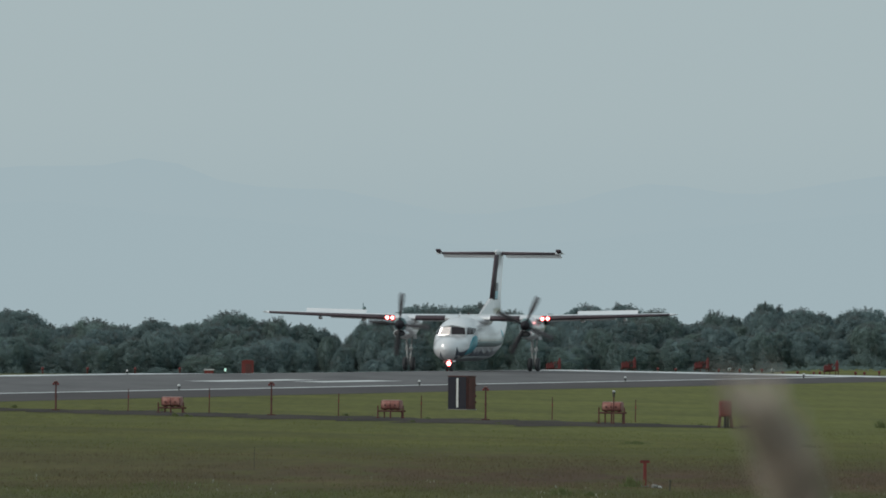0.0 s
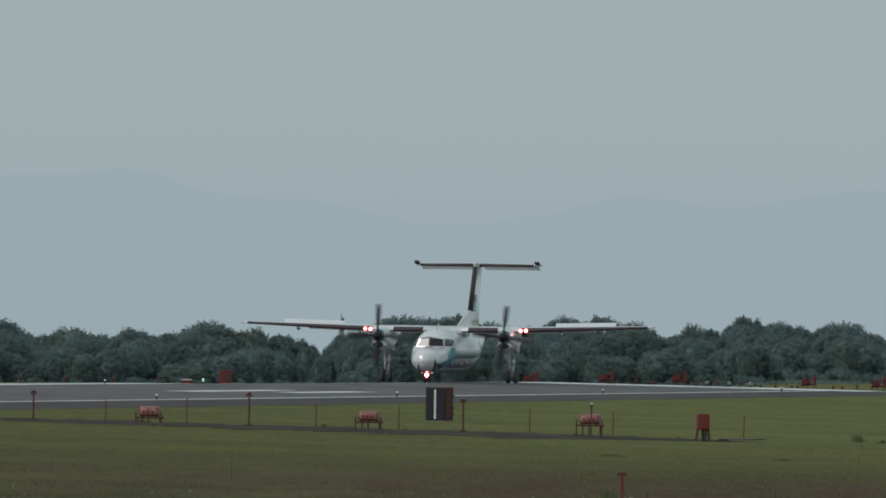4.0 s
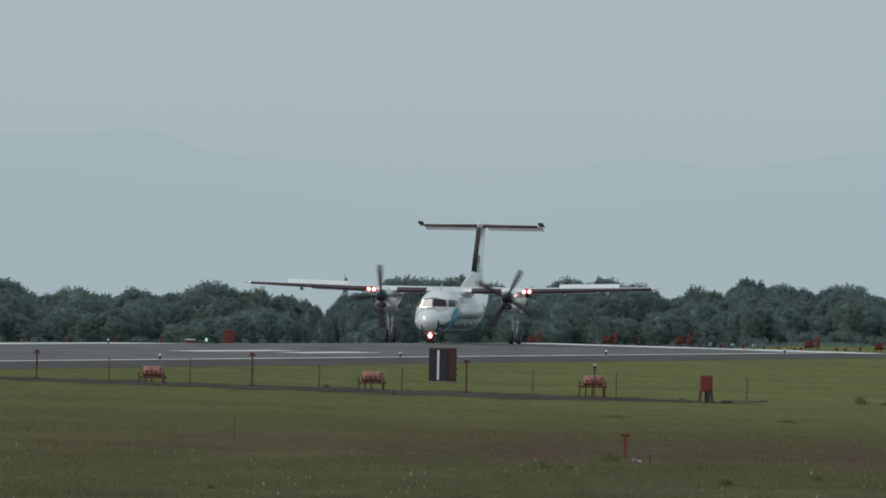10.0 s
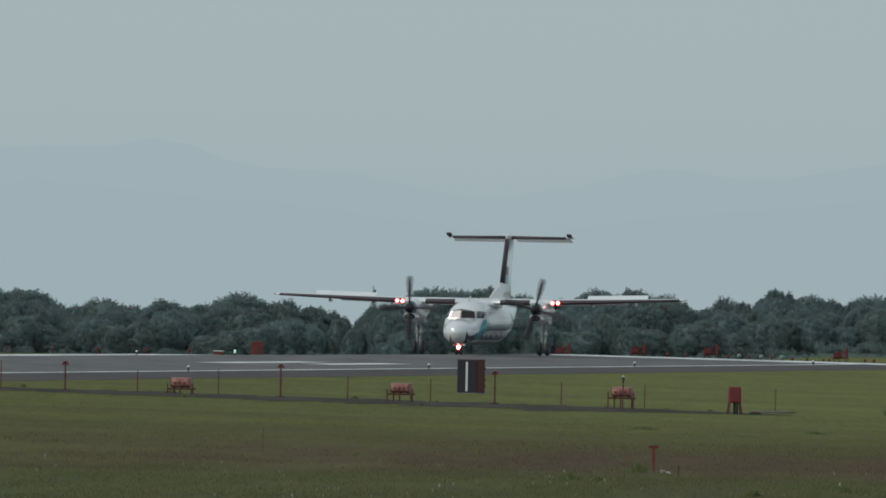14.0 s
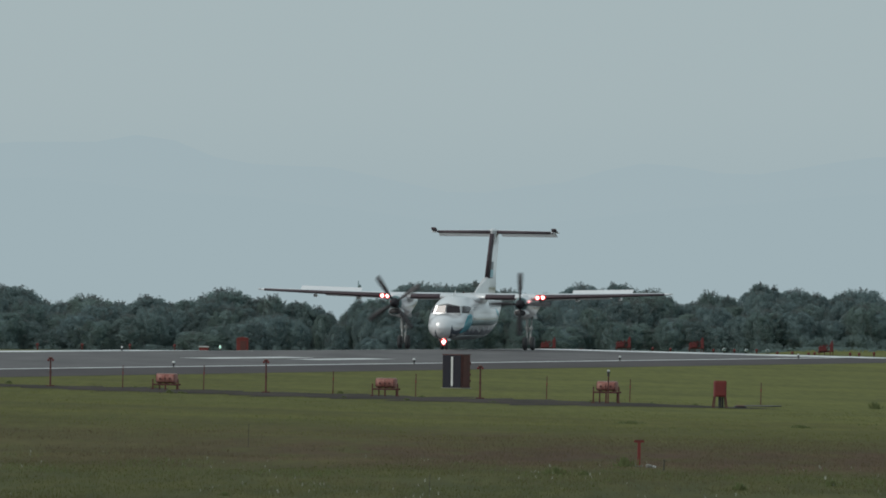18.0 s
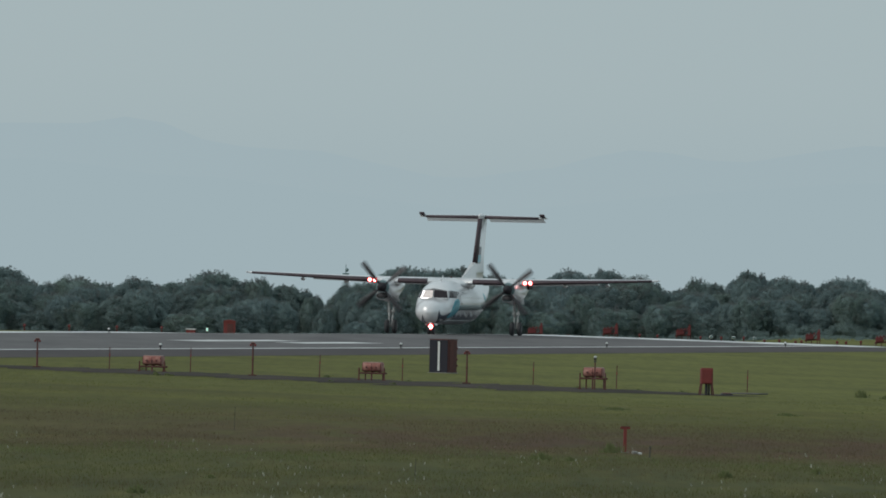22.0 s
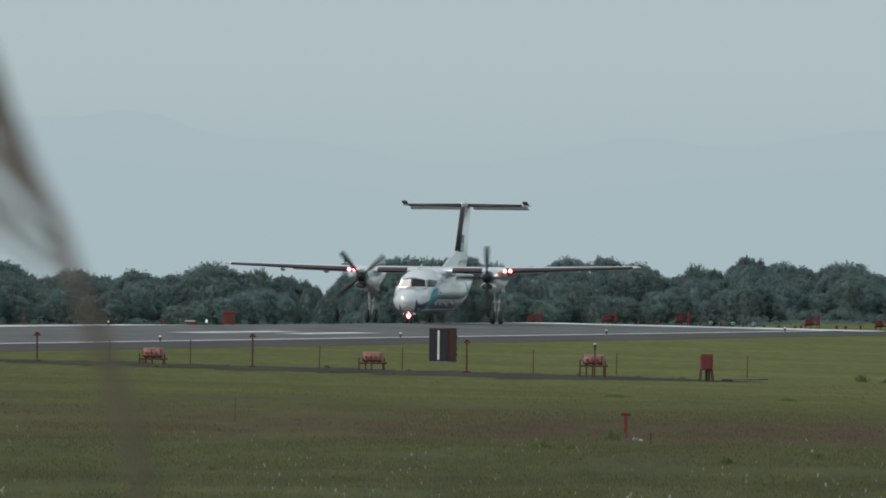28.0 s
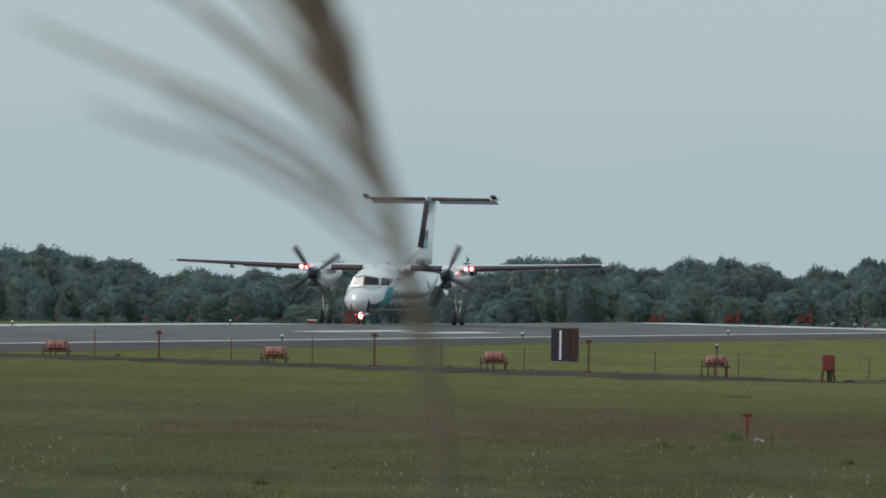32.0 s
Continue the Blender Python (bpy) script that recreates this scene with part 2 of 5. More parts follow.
M_SLATE = material("slate_livery_paint", (0.145, 0.160, 0.20), 0.4, second=(0.18, 0.19, 0.235), scale=1.5, coat=0.3)
M_GREYP = material("grey_teal_livery_paint", (0.16, 0.24, 0.25), 0.4, second=(0.14, 0.21, 0.22), scale=1.5)
M_METAL = material("bare_metal", (0.42, 0.42, 0.42), 0.35, 0.9, second=(0.3, 0.3, 0.3), scale=5)
M_GEAR = material("light_grey_gear_paint", (0.60, 0.62, 0.62), 0.5, second=(0.28, 0.29, 0.29), scale=5)
M_RIM = material("dull_grey_rim", (0.10, 0.105, 0.11), 0.6, 0.3, second=(0.07, 0.072, 0.075), scale=8)
M_TYRE = material("tyre_rubber", (0.046, 0.050, 0.056), 0.85, second=(0.06, 0.062, 0.066), scale=8)
M_SPIN = material("dull_black_spinner", (0.036, 0.033, 0.039), 0.75, second=(0.032, 0.029, 0.033), scale=4)
M_SPIN.node_tree.nodes["Principled BSDF"].inputs["Specular IOR Level"].default_value = 0.2
M_TIP = material("pale_plume_tip", (0.66, 0.59, 0.51), 0.85, second=(0.52, 0.45, 0.38), scale=30, fine=200, island=0.3)
M_BLADE = material("black_propeller_blade", (0.042, 0.040, 0.046), 0.5, second=(0.05, 0.047, 0.05), scale=4)
M_RED = material("weathered_red_paint", (0.20, 0.034, 0.030), 0.7, second=(0.16, 0.030, 0.027), scale=2.5, fine=18)
M_STAND = material("deep_red_stand_paint", (0.155, 0.034, 0.036), 0.85, second=(0.13, 0.026, 0.028), scale=3, fine=20)
M_FARRED = material("dull_red_field_paint", (0.16, 0.036, 0.036), 0.85, second=(0.12, 0.032, 0.032), scale=3, fine=20)
M_ORANGE = material("faded_orange_paint", (0.26, 0.085, 0.068), 0.65, second=(0.42, 0.22, 0.18), scale=5, fine=22, amount=0.45)
M_MAROON = material("dark_red_steel", (0.125, 0.040, 0.036), 0.75, second=(0.09, 0.034, 0.03), scale=4, fine=25)
M_PALE = material("pale_top_paint", (0.46, 0.35, 0.32), 0.6, second=(0.36, 0.26, 0.235), scale=4, fine=20)
M_SIGNB = material("black_sign_face", (0.036, 0.038, 0.050), 0.8, second=(0.042, 0.040, 0.05), scale=2)
M_SIGNB.node_tree.nodes["Principled BSDF"].inputs["Specular IOR Level"].default_value = 0.1
M_SIGNW = material("white_sign_stripe", (0.72, 0.74, 0.74), 0.5, second=(0.6, 0.6, 0.6), scale=5)
M_LAMPW = material("white_lamp_housing", (0.70, 0.71, 0.70), 0.4, second=(0.5, 0.5, 0.5), scale=6)
M_SLAB = material("stained_concrete", (0.12, 0.115, 0.105), 0.95, second=(0.08, 0.075, 0.07), scale=1.5, fine=8)
M_STAKE = material("weathered_grey_wood", (0.085, 0.082, 0.062), 0.9, second=(0.06, 0.058, 0.046), scale=5, fine=30)
M_CONC = material("concrete", (0.30, 0.29, 0.27), 0.9, second=(0.2, 0.2, 0.18), scale=2, fine=14, bump=0.4)
M_LIGHT = glow("landing_lamp_core", (1.0, 0.62, 0.58), 6.0)
# red fringe round the bright lamps, added as a glowing rim
M_LIGHTR = glow("red_lamp_halo", (1.0, 0.045, 0.045), 1.6)
M_GREENL = glow("green_signal_lamp", (0.55, 1.0, 0.82), 0.5)
M_BARK = material("dark_bark", (0.045, 0.04, 0.034), 0.9, second=(0.07, 0.06, 0.05), scale=3)
# leaf colours raised and blued, so that distance haze is put into them
M_LEAF = material("haze_paled_foliage", (0.244, 0.324, 0.340), 0.7, second=(0.262, 0.334, 0.318), scale=0.5, fine=4, vary=0.5, amount=0.5)
M_LEAF2 = material("haze_paled_green_foliage", (0.244, 0.326, 0.316), 0.7, second=(0.264, 0.336, 0.300), scale=0.5, fine=4, vary=0.5, amount=0.5)
M_SPRAY = material("haze_paled_twig_leaves", (0.204, 0.232, 0.234), 0.7, second=(0.216, 0.238, 0.228), scale=0.5, fine=4, vary=0.4)
# shade inside the crown, and some haze, put into this colour
M_INNER = material("shaded_inner_foliage", (0.110, 0.156, 0.164), 0.9, second=(0.122, 0.164, 0.156), scale=1.5, fine=9, vary=0.5, amount=0.5)
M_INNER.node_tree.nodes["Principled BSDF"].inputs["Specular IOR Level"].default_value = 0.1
for leaf in (M_LEAF, M_LEAF2, M_SPRAY):
    let_light_through(leaf, 0.6)
    leaf.node_tree.nodes["Principled BSDF"].inputs["Specular IOR Level"].default_value = 0.25
M_BLADEG = material("tall_grass", (0.096, 0.112, 0.034), 0.9, second=(0.126, 0.122, 0.046), scale=0.25, fine=2.0,
                    stretch=(1, 0.2, 1), island=0.5)
M_BLADEB = material("straw_brown_grass", (0.150, 0.124, 0.066), 0.9, second=(0.112, 0.096, 0.052), scale=0.25, fine=2.0, island=0.5)
M_BLADER = material("reddish_seeding_grass", (0.152, 0.114, 0.074), 0.9, second=(0.128, 0.108, 0.060), scale=0.25, fine=2.0, island=0.5)
M_BLADEM = material("mown_grass_blades", (0.122, 0.134, 0.036), 0.9, second=(0.150, 0.148, 0.047), scale=0.12, fine=1.0, island=0.4)
M_SEED = material("pale_seed_heads", (0.40, 0.41, 0.34), 0.8, second=(0.14, 0.14, 0.09), island=0.5)
M_WEED = material("dark_green_weed", (0.150, 0.186, 0.078), 0.9, second=(0.176, 0.190, 0.084), island=0.4)
for blade_mat in (M_BLADEG, M_BLADEB, M_BLADER, M_BLADEM, M_WEED):
    let_light_through(blade_mat, 0.45)
M_AXIS = material("dry_plume_axis", (0.50, 0.41, 0.36), 0.85, second=(0.38, 0.30, 0.26), scale=30, fine=200)
M_REED = material("dry_reed_stem", (0.17, 0.135, 0.10), 0.8, second=(0.10, 0.075, 0.062), scale=30, fine=200)
M_PLUME = material("pale_reed_plume", (0.53, 0.44, 0.39), 0.85, second=(0.41, 0.33, 0.29), scale=30, fine=200, island=0.3)
for plume_mat in (M_AXIS, M_PLUME, M_TIP):
    let_light_through(plume_mat, 0.4)


# ---- mesh helpers ----
def from_lists(name, verts, faces, mat, parent=None, smooth=False):
    me = bpy.data.meshes.new(name)
    me.from_pydata([tuple(v) for v in verts], [], faces)
    if smooth:
        me.polygons.foreach_set("use_smooth", [True] * len(me.polygons))
    me.materials.append(mat)
    me.update()
    ob = new(name, me)
    ob.parent = parent
    return ob


def part(name, bm, mat, parent, label="", smooth=False):
    """Links a bmesh as one mesh object under a thing or a part."""
    bmesh.ops.recalc_face_normals(bm, faces=bm.faces)
    me = bpy.data.meshes.new(name)
    bm.to_mesh(me)
    bm.free()
    if smooth:
        me.polygons.foreach_set("use_smooth", [True] * len(me.polygons))
    me.materials.append(mat)
    ob = new(name, me)
    ob.parent = parent
    if label:
        tagged(ob, label)
    return ob


def box(size, at=(0, 0, 0), bevel=0.0, turn=(0, 0, 0), bm=None):
    bm = bm or bmesh.new()
    m = pose(*at, *turn) @ Matrix.Diagonal((*size, 1))
    made = bmesh.ops.create_cube(bm, size=1, matrix=m)["verts"]
    if bevel:
        edges = list({e for v in made for e in v.link_edges})
        bmesh.ops.bevel(bm, geom=edges, offset=bevel, segments=2, affect="EDGES", profile=0.5)
    return bm


def rod(p0, p1, r0, r1=None, seg=10, bm=None):
    bm = bm or bmesh.new()
    p0, p1 = Vector(p0), Vector(p1)
    d = p1 - p0
    m = Matrix.Translation((p0 + p1) / 2) @ d.to_track_quat("Z", "Y").to_matrix().to_4x4()
    bmesh.ops.create_cone(bm, cap_ends=True, segments=seg, radius1=r0, radius2=r0 if r1 is None else r1,
                          depth=d.length, matrix=m)
    return bm


def ball(at, r, squash=(1, 1, 1), seg=12, bm=None):
    bm = bm or bmesh.new()
    bmesh.ops.create_uvsphere(bm, u_segments=seg, v_segments=max(6, seg // 2), radius=1,
                              matrix=Matrix.Translation(at) @ Matrix.Diagonal((r * squash[0], r * squash[1], r * squash[2], 1)))
    return bm


def loft(rings, closed=True, caps=True, bm=None):
    """Skin over rings of equal point counts."""
    bm = bm or bmesh.new()
    rows = [[bm.verts.new(p) for p in ring] for ring in rings]
    n = len(rows[0])
    for a, b in zip(rows, rows[1:]):
        for i in range(n if closed else n - 1):
            j = (i + 1) % n
            bm.faces.new((a[i], a[j], b[j], b[i]))
    if caps and closed:
        bm.faces.new(rows[0])
        bm.faces.new(rows[-1][::-1])
    return bm


def tube(points, radii, seg=8, bm=None):
    pts = [Vector(p) for p in points]
    rings = []
    for i, p in enumerate(pts):
        d = (pts[min(i + 1, len(pts) - 1)] - pts[max(i - 1, 0)]).normalized()
        q = d.to_track_quat("Z", "Y")
        rings.append([p + q @ Vector((math.cos(u) * radii[i], math.sin(u) * radii[i], 0))
                      for u in (2 * math.pi * k / seg for k in range(seg))])
    return loft(rings, bm=bm)


def thing(name, at, label, category, group="", turn=0.0):
    ob = new(name)
    ob.empty_display_size = 0.3
    ob.matrix_world = pose(*at, 0, 0, turn)
    return tagged(ob, label, category, group)


# ---- ground and runway ----
def sheet(name, s_list, a_list, mat, lift, label, skirt=0.0):
    """A sheet over the ground between stations to the side and along the runway."""
    verts = [spot(s, a, lift) for a in a_list for s in s_list]
    n = len(s_list)
    faces = [(j * n + i, j * n + i + 1, (j + 1) * n + i + 1, (j + 1) * n + i)
             for j in range(len(a_list) - 1) for i in range(n - 1)]
    if skirt:
        k = len(verts)
        ring = list(range(n)) + [j * n + n - 1 for j in range(1, len(a_list))] \
            + [len(a_list) * n - 1 - i for i in range(1, n)] + [j * n for j in range(len(a_list) - 2, 0, -1)]
        verts += [verts[i] - Vector((0, 0, skirt)) for i in ring]
        m = len(ring)
        faces += [(ring[i], k + i, k + (i + 1) % m, ring[(i + 1) % m]) for i in range(m)]
    return tagged(from_lists(name, verts, faces, mat), label, kind="structure")


S_ALL = [-4400, -2500, -1200, -600, -300, -160, -100, -80, -60, -40, -30, -20, -14, -8, -4, 0, 4, 8, 14, 20, 26, 32, 40, 48,
         56, 64, 70, 80, 95, 110, 130, 150, 170, 200, 300, 600, 1200, 2500, 4400]
A_ALL = [-4600, -2500, -1500, -1000] + list(range(-900, 400, 25)) + [500, 700, 1000, 1500, 2500, 4600]
tagged(sheet("ground", S_ALL, A_ALL, M_TURF, 0.0, "wide grassy airfield ground, mown turf in green and brown streaks"),
       category="ground")
END_A = 24.0
sheet("runway", [-22, -16, -10, -5, 0, 5, 10, 16, 21.2], [END_A - 40 * k for k in range(24, -1, -1)], M_ASPHALT, 0.014,
      "grey weathered asphalt runway with a slight crown", 0.06)
sheet("runway_shoulder", [21.2, 24, 28.4], [END_A - 40 * k for k in range(24, -1, -1)], M_SHOULDER, 0.010,
      "dark asphalt shoulder beside the runway", 0.05)
strip, rows_n = [], 60
for k in range(rows_n + 1):
    side = 22 + 45.5 * k / rows_n
    taper = min(1.0, (67.5 - side) / 8) * (0.7 + 0.9 * k / rows_n)
    for e, w in ((-1, 9), (-0.5, 4.5), (0, 0), (1, 5)):
        wob = 5.5 * noise.noise((side * 0.9, e * 3.0, 1.0)) + 4.5 * noise.noise((side * 3.1, e * 3.0, 6.0))
        strip.append(spot(side, -310 + e * w * (1 if e != -0.5 else 2) * taper + (wob * taper if e in (-1, 1) else 0), 0.012))
tagged(from_lists("gravel_strip", strip, [(4 * k + m, 4 * k + m + 1, 4 * k + m + 5, 4 * k + m + 4) for k in range(rows_n) for m in range(3)], M_GRAVEL),
       "dark gravel strip under the approach-angle light units", kind="structure")
sheet("far_shoulder", [-28, -25, -22], [END_A - 25 * k for k in range(5, -1, -1)], M_PALEC, 0.010,
      "concrete shoulder beyond the runway, painted pale for glare", 0.05)
sheet("end_apron", [-28, -20, -10, 0, 10, 16, 22], [END_A, END_A + 7, END_A + 14, END_A + 20, END_A + 26], M_PALEC, 0.010,
      "concrete apron behind the runway's end, painted pale for glare", 0.05)


def stripe(name, s0, s1, a0, a1, label):
    n = max(1, int(abs(a1 - a0) / 40))
    return sheet(name, [s0, (s0 + s1) / 2, s1], [a0 + (a1 - a0) * k / n for k in range(n + 1)], M_PAINT, 0.019, label, 0.004)


stripe("edge_line", 20.35, 20.95, -900, END_A - 4, "worn white edge line painted on the runway")
stripe("edge_line", -21.2, -19.9, -900, END_A - 4, "worn white edge line painted on the runway")
stripe("end_line", -20.8, 20.8, END_A - 3, END_A, "white line painted across the runway's end")
for k in range(2):
    stripe("threshold_bar", 9.2 + 3.5 * k, 11.0 + 3.5 * k, -139 + 12 * k, -110 + 6 * k, "white threshold bar painted on the runway")
    stripe("threshold_bar", -11.0 - 3.5 * k, -9.2 - 3.5 * k, -142, -112, "white threshold bar painted on the runway")
for k in range(5):
    stripe("centre_dash", -0.45, 0.45, -230 - 50 * k, -200 - 50 * k, "white centre line dash painted on the runway")

# spectators' bank under the camera, with the reeds on its crest
bank = []
BX = [-300, -120, -60, -30, -15, 0, 15, 30, 60, 120, 300]
BY = [(-200, -0.2), (-40, 1.6), (-4, 1.75), (4, 1.6), (9, 1.25), (16, 0.3), (30, -1.7)]
for y, z in BY:
    for x in BX:
        zz = z + 0.12 * noise.noise((x * 0.1, y * 0.2, 3.0))
        bank.append((x, y, zz if abs(x) < 299 else -2.5))
nb = len(BX)
tagged(from_lists("bank", bank, [(j * nb + i, j * nb + i + 1, (j + 1) * nb + i + 1, (j + 1) * nb + i)
                                 for j in range(len(BY) - 1) for i in range(nb - 1)], M_TURF),
       "grassy bank at the edge of the airfield", "bank", kind="structure")

# far hills as faint flat shapes; their haze is painted as a glowing colour
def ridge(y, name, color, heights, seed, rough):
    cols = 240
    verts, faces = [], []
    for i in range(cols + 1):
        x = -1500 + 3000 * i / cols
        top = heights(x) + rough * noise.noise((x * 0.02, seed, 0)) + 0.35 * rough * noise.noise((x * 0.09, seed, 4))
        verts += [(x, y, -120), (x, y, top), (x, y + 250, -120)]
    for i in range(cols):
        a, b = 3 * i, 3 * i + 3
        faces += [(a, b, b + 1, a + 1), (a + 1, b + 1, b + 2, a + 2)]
    tagged(from_lists(name, verts, faces, flat_glow(name + "_haze", color)), "faint blue-grey hills on the horizon, glowing in a painted haze colour",
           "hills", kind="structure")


HILLS = [(-1500, 30), (-400, 34), (-220, 40), (-155, 49.5), (-124, 50.5), (-108, 50.8), (-95, 55), (-86, 51.5), (-80, 48.5), (-66, 45), (-40, 44), (-12, 39), (6, 35), (42, 40),
         (56, 46), (67, 47.5), (80, 45.5), (94, 42.5), (113, 45), (131, 48), (145, 50), (175, 44), (220, 40), (400, 34), (1500, 30)]
LOW_HILLS = [(-1500, 18), (-220, 24), (-130, 38), (-75, 33), (-30, 30), (10, 24), (50, 28), (100, 33), (150, 36), (260, 24), (1500, 18)]


def smooth_line(rows):
    """Height over x, rounded at the corners."""
    xs, zs = [q[0] for q in rows], [q[1] for q in rows]
    return lambda x: float(np.mean(np.interp([x - 5, x - 2.5, x, x + 2.5, x + 5], xs, zs)))


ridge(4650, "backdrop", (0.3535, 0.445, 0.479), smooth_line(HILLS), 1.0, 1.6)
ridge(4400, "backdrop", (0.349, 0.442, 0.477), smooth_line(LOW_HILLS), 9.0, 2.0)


# ---- trees ----
def blades_at(r, p, up, size, spread):
    """Small folded leaves at the points p, facing up with some spread."""
    n = len(p)
    up = up + r.normal(size=(n, 3)) * spread
    up /= np.linalg.norm(up, axis=1)[:, None]
    side = np.cross(up, r.normal(size=(n, 3)))
    side /= np.linalg.norm(side, axis=1)[:, None]
    way = np.cross(up, side)
    d = (size * r.uniform(0.6, 1.4, n))[:, None]
    v = np.stack((p - side * d, p - way * d * 0.5, p + side * d - up * d * 0.3, p + way * d * 0.5), 1)
    return v.reshape(-1, 3)


def leaf_cloud(r, centres, radii, counts, size):
    """Leaves thrown over the shells of clumps."""
    c = np.repeat(centres, counts, axis=0)
    rad = np.repeat(radii, counts)
    out = r.normal(size=(len(c), 3))
    out /= np.linalg.norm(out, axis=1)[:, None]
    p = c + out * (rad * r.uniform(0.45, 1.05, len(c)) ** 0.7)[:, None]
    return blades_at(r, p, out * 0.3 + np.array((0, -0.15, 0.3)), size, 1.3)


def leaf_mesh(name, clouds, mats, parent=None):
    """One mesh from several clouds of leaves, each with its own material."""
    v = np.concatenate(clouds)
    me = bpy.data.meshes.new(name)
    me.vertices.add(len(v))
    me.vertices.foreach_set("co", v.ravel())
    me.loops.add(len(v))
    me.loops.foreach_set("vertex_index", np.arange(len(v)))
    me.polygons.add(len(v) // 4)
    me.polygons.foreach_set("loop_start", np.arange(0, len(v), 4))
    for mat in mats:
        me.materials.append(mat)
    me.polygons.foreach_set("material_index", np.repeat(np.arange(len(clouds)), [len(c) // 4 for c in clouds]))
    me.update(calc_edges=True)
    me.validate()
    ob = new(name, me)
    ob.parent = parent
    return ob


TREE_H = 5.0
# width against height, where the crown is widest, how pointed, share of tufts on top
SHAPES = [(0.80, 0.55, 0.60, 1.0), (0.95, 0.55, 0.50, 0.8), (0.62, 0.50, 0.85, 1.3), (0.85, 0.60, 0.55, 1.1), (0.70, 0.45, 0.95, 1.2),
          (0.90, 0.50, 0.65, 0.9), (0.75, 0.60, 0.50, 1.4), (1.00, 0.50, 0.60, 1.0)]


def make_tree(seed):
    r = np.random.RandomState(40 + seed)
    wide, belly, point, tufts = SHAPES[seed]
    tree = thing("tree", (0, 0, 0), "dark green broad-leaved tree in the wood beyond the runway, paled for haze", "tree",
                 "trees behind the runway")
    bm = tube([(0, 0, 0), (0.08, 0.05, 1.4), (-0.06, 0, 2.9), (0.03, 0, 4.1)], [0.17, 0.13, 0.08, 0.02], 7)
    limbs = []
    for k in range(9):
        ang, z0 = r.uniform(0, 6.3), r.uniform(0.9, 3.0)
        reach = TREE_H * wide * r.uniform(0.22, 0.40)
        tip = Vector((math.cos(ang) * reach, math.sin(ang) * reach, z0 + r.uniform(0.5, 1.2)))
        tube([(0, 0, z0), tip * 0.5 + Vector((0, 0, z0 * 0.5)), tip], [0.065, 0.04, 0.012], 5, bm=bm)
        limbs.append(tip)
    part("trunk", bm, M_BARK, tree)

    def reach_at(v):
        """Half width of the crown at height v (0 to 1)."""
        f = max(0.01, v / belly if v < belly else (1 - v) / (1 - belly))
        return TREE_H * wide * 0.5 * (f * (2 - f)) ** (0.4 if v < belly else 0.35 + 0.35 * point)

    # the inner shell in its darker shade colour, then clumps of leaves all over it
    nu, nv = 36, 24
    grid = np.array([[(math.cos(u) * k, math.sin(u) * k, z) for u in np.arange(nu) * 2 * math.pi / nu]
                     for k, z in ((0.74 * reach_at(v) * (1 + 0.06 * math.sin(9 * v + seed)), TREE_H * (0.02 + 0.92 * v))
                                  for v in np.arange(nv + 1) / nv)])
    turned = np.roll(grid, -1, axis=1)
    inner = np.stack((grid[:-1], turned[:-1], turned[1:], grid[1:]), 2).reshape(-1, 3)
    n = 620
    v = r.uniform(0.02, 0.95, n)
    ang = r.uniform(0, 2 * math.pi, n)
    lobes = 1 + 0.10 * np.sin(ang * 3 + seed) + 0.07 * np.sin(ang * 5 + 9 * v + 2 * seed)
    rad = np.array([reach_at(q) for q in v]) * lobes * r.uniform(0.72, 1.0, n)
    centres = np.stack((np.cos(ang) * rad, np.sin(ang) * rad, v * TREE_H), 1)
    radii = r.uniform(0.14, 0.34, n) * (1.1 - 0.35 * v)
    body = leaf_cloud(r, centres, radii, np.maximum(20, (radii / 0.3) ** 2 * 150).astype(int), 0.042)
    # tufts of young twigs that stand out of the crown
    m = int(75 * tufts)
    v = 1 - 0.8 * r.rand(m) ** 1.5
    ang = r.uniform(0, 2 * math.pi, m)
    rad = np.array([reach_at(q) for q in v]) * r.uniform(0.5, 1.12, m)
    base_p = np.stack((np.cos(ang) * rad, np.sin(ang) * rad, v * TREE_H * 0.96), 1)
    rise = np.stack((np.cos(ang) * 0.12, np.sin(ang) * 0.12, r.uniform(0.05, 0.24, m)), 1)
    tops = np.concatenate((base_p, base_p + rise, base_p + rise * 1.8))
    small = np.concatenate((r.uniform(0.13, 0.22, m), r.uniform(0.09, 0.15, m), r.uniform(0.05, 0.09, m)))
    twig = leaf_cloud(r, tops, small, np.repeat((44, 22, 12), m), 0.038)
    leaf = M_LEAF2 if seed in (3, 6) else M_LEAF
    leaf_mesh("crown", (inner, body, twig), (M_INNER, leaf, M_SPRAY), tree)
    return tree


TREE_KINDS = [make_tree(k) for k in range(8)]
# skyline of the wood: x, height of the crown's top above the datum, width
WOOD_WEST = [(-44.0, 4.5, 4.5), (-41.2, 4.65, 4.0), (-37.7, 4.6, 4.2), (-35.2, 4.0, 3.6), (-32.2, 3.75, 4.4), (-28.4, 2.6, 2.6), (-26.4, 3.1, 3.2),
             (-24.0, 2.7, 2.4), (-21.9, 3.1, 3.0), (-18.9, 2.9, 2.6), (-16.3, 3.7, 3.8), (-13.9, 3.0, 2.4), (-12.9, 3.3, 2.0), (-10.8, 2.8, 2.6),
             (-9.4, 2.45, 2.0), (-8.6, 2.0, 1.3)]
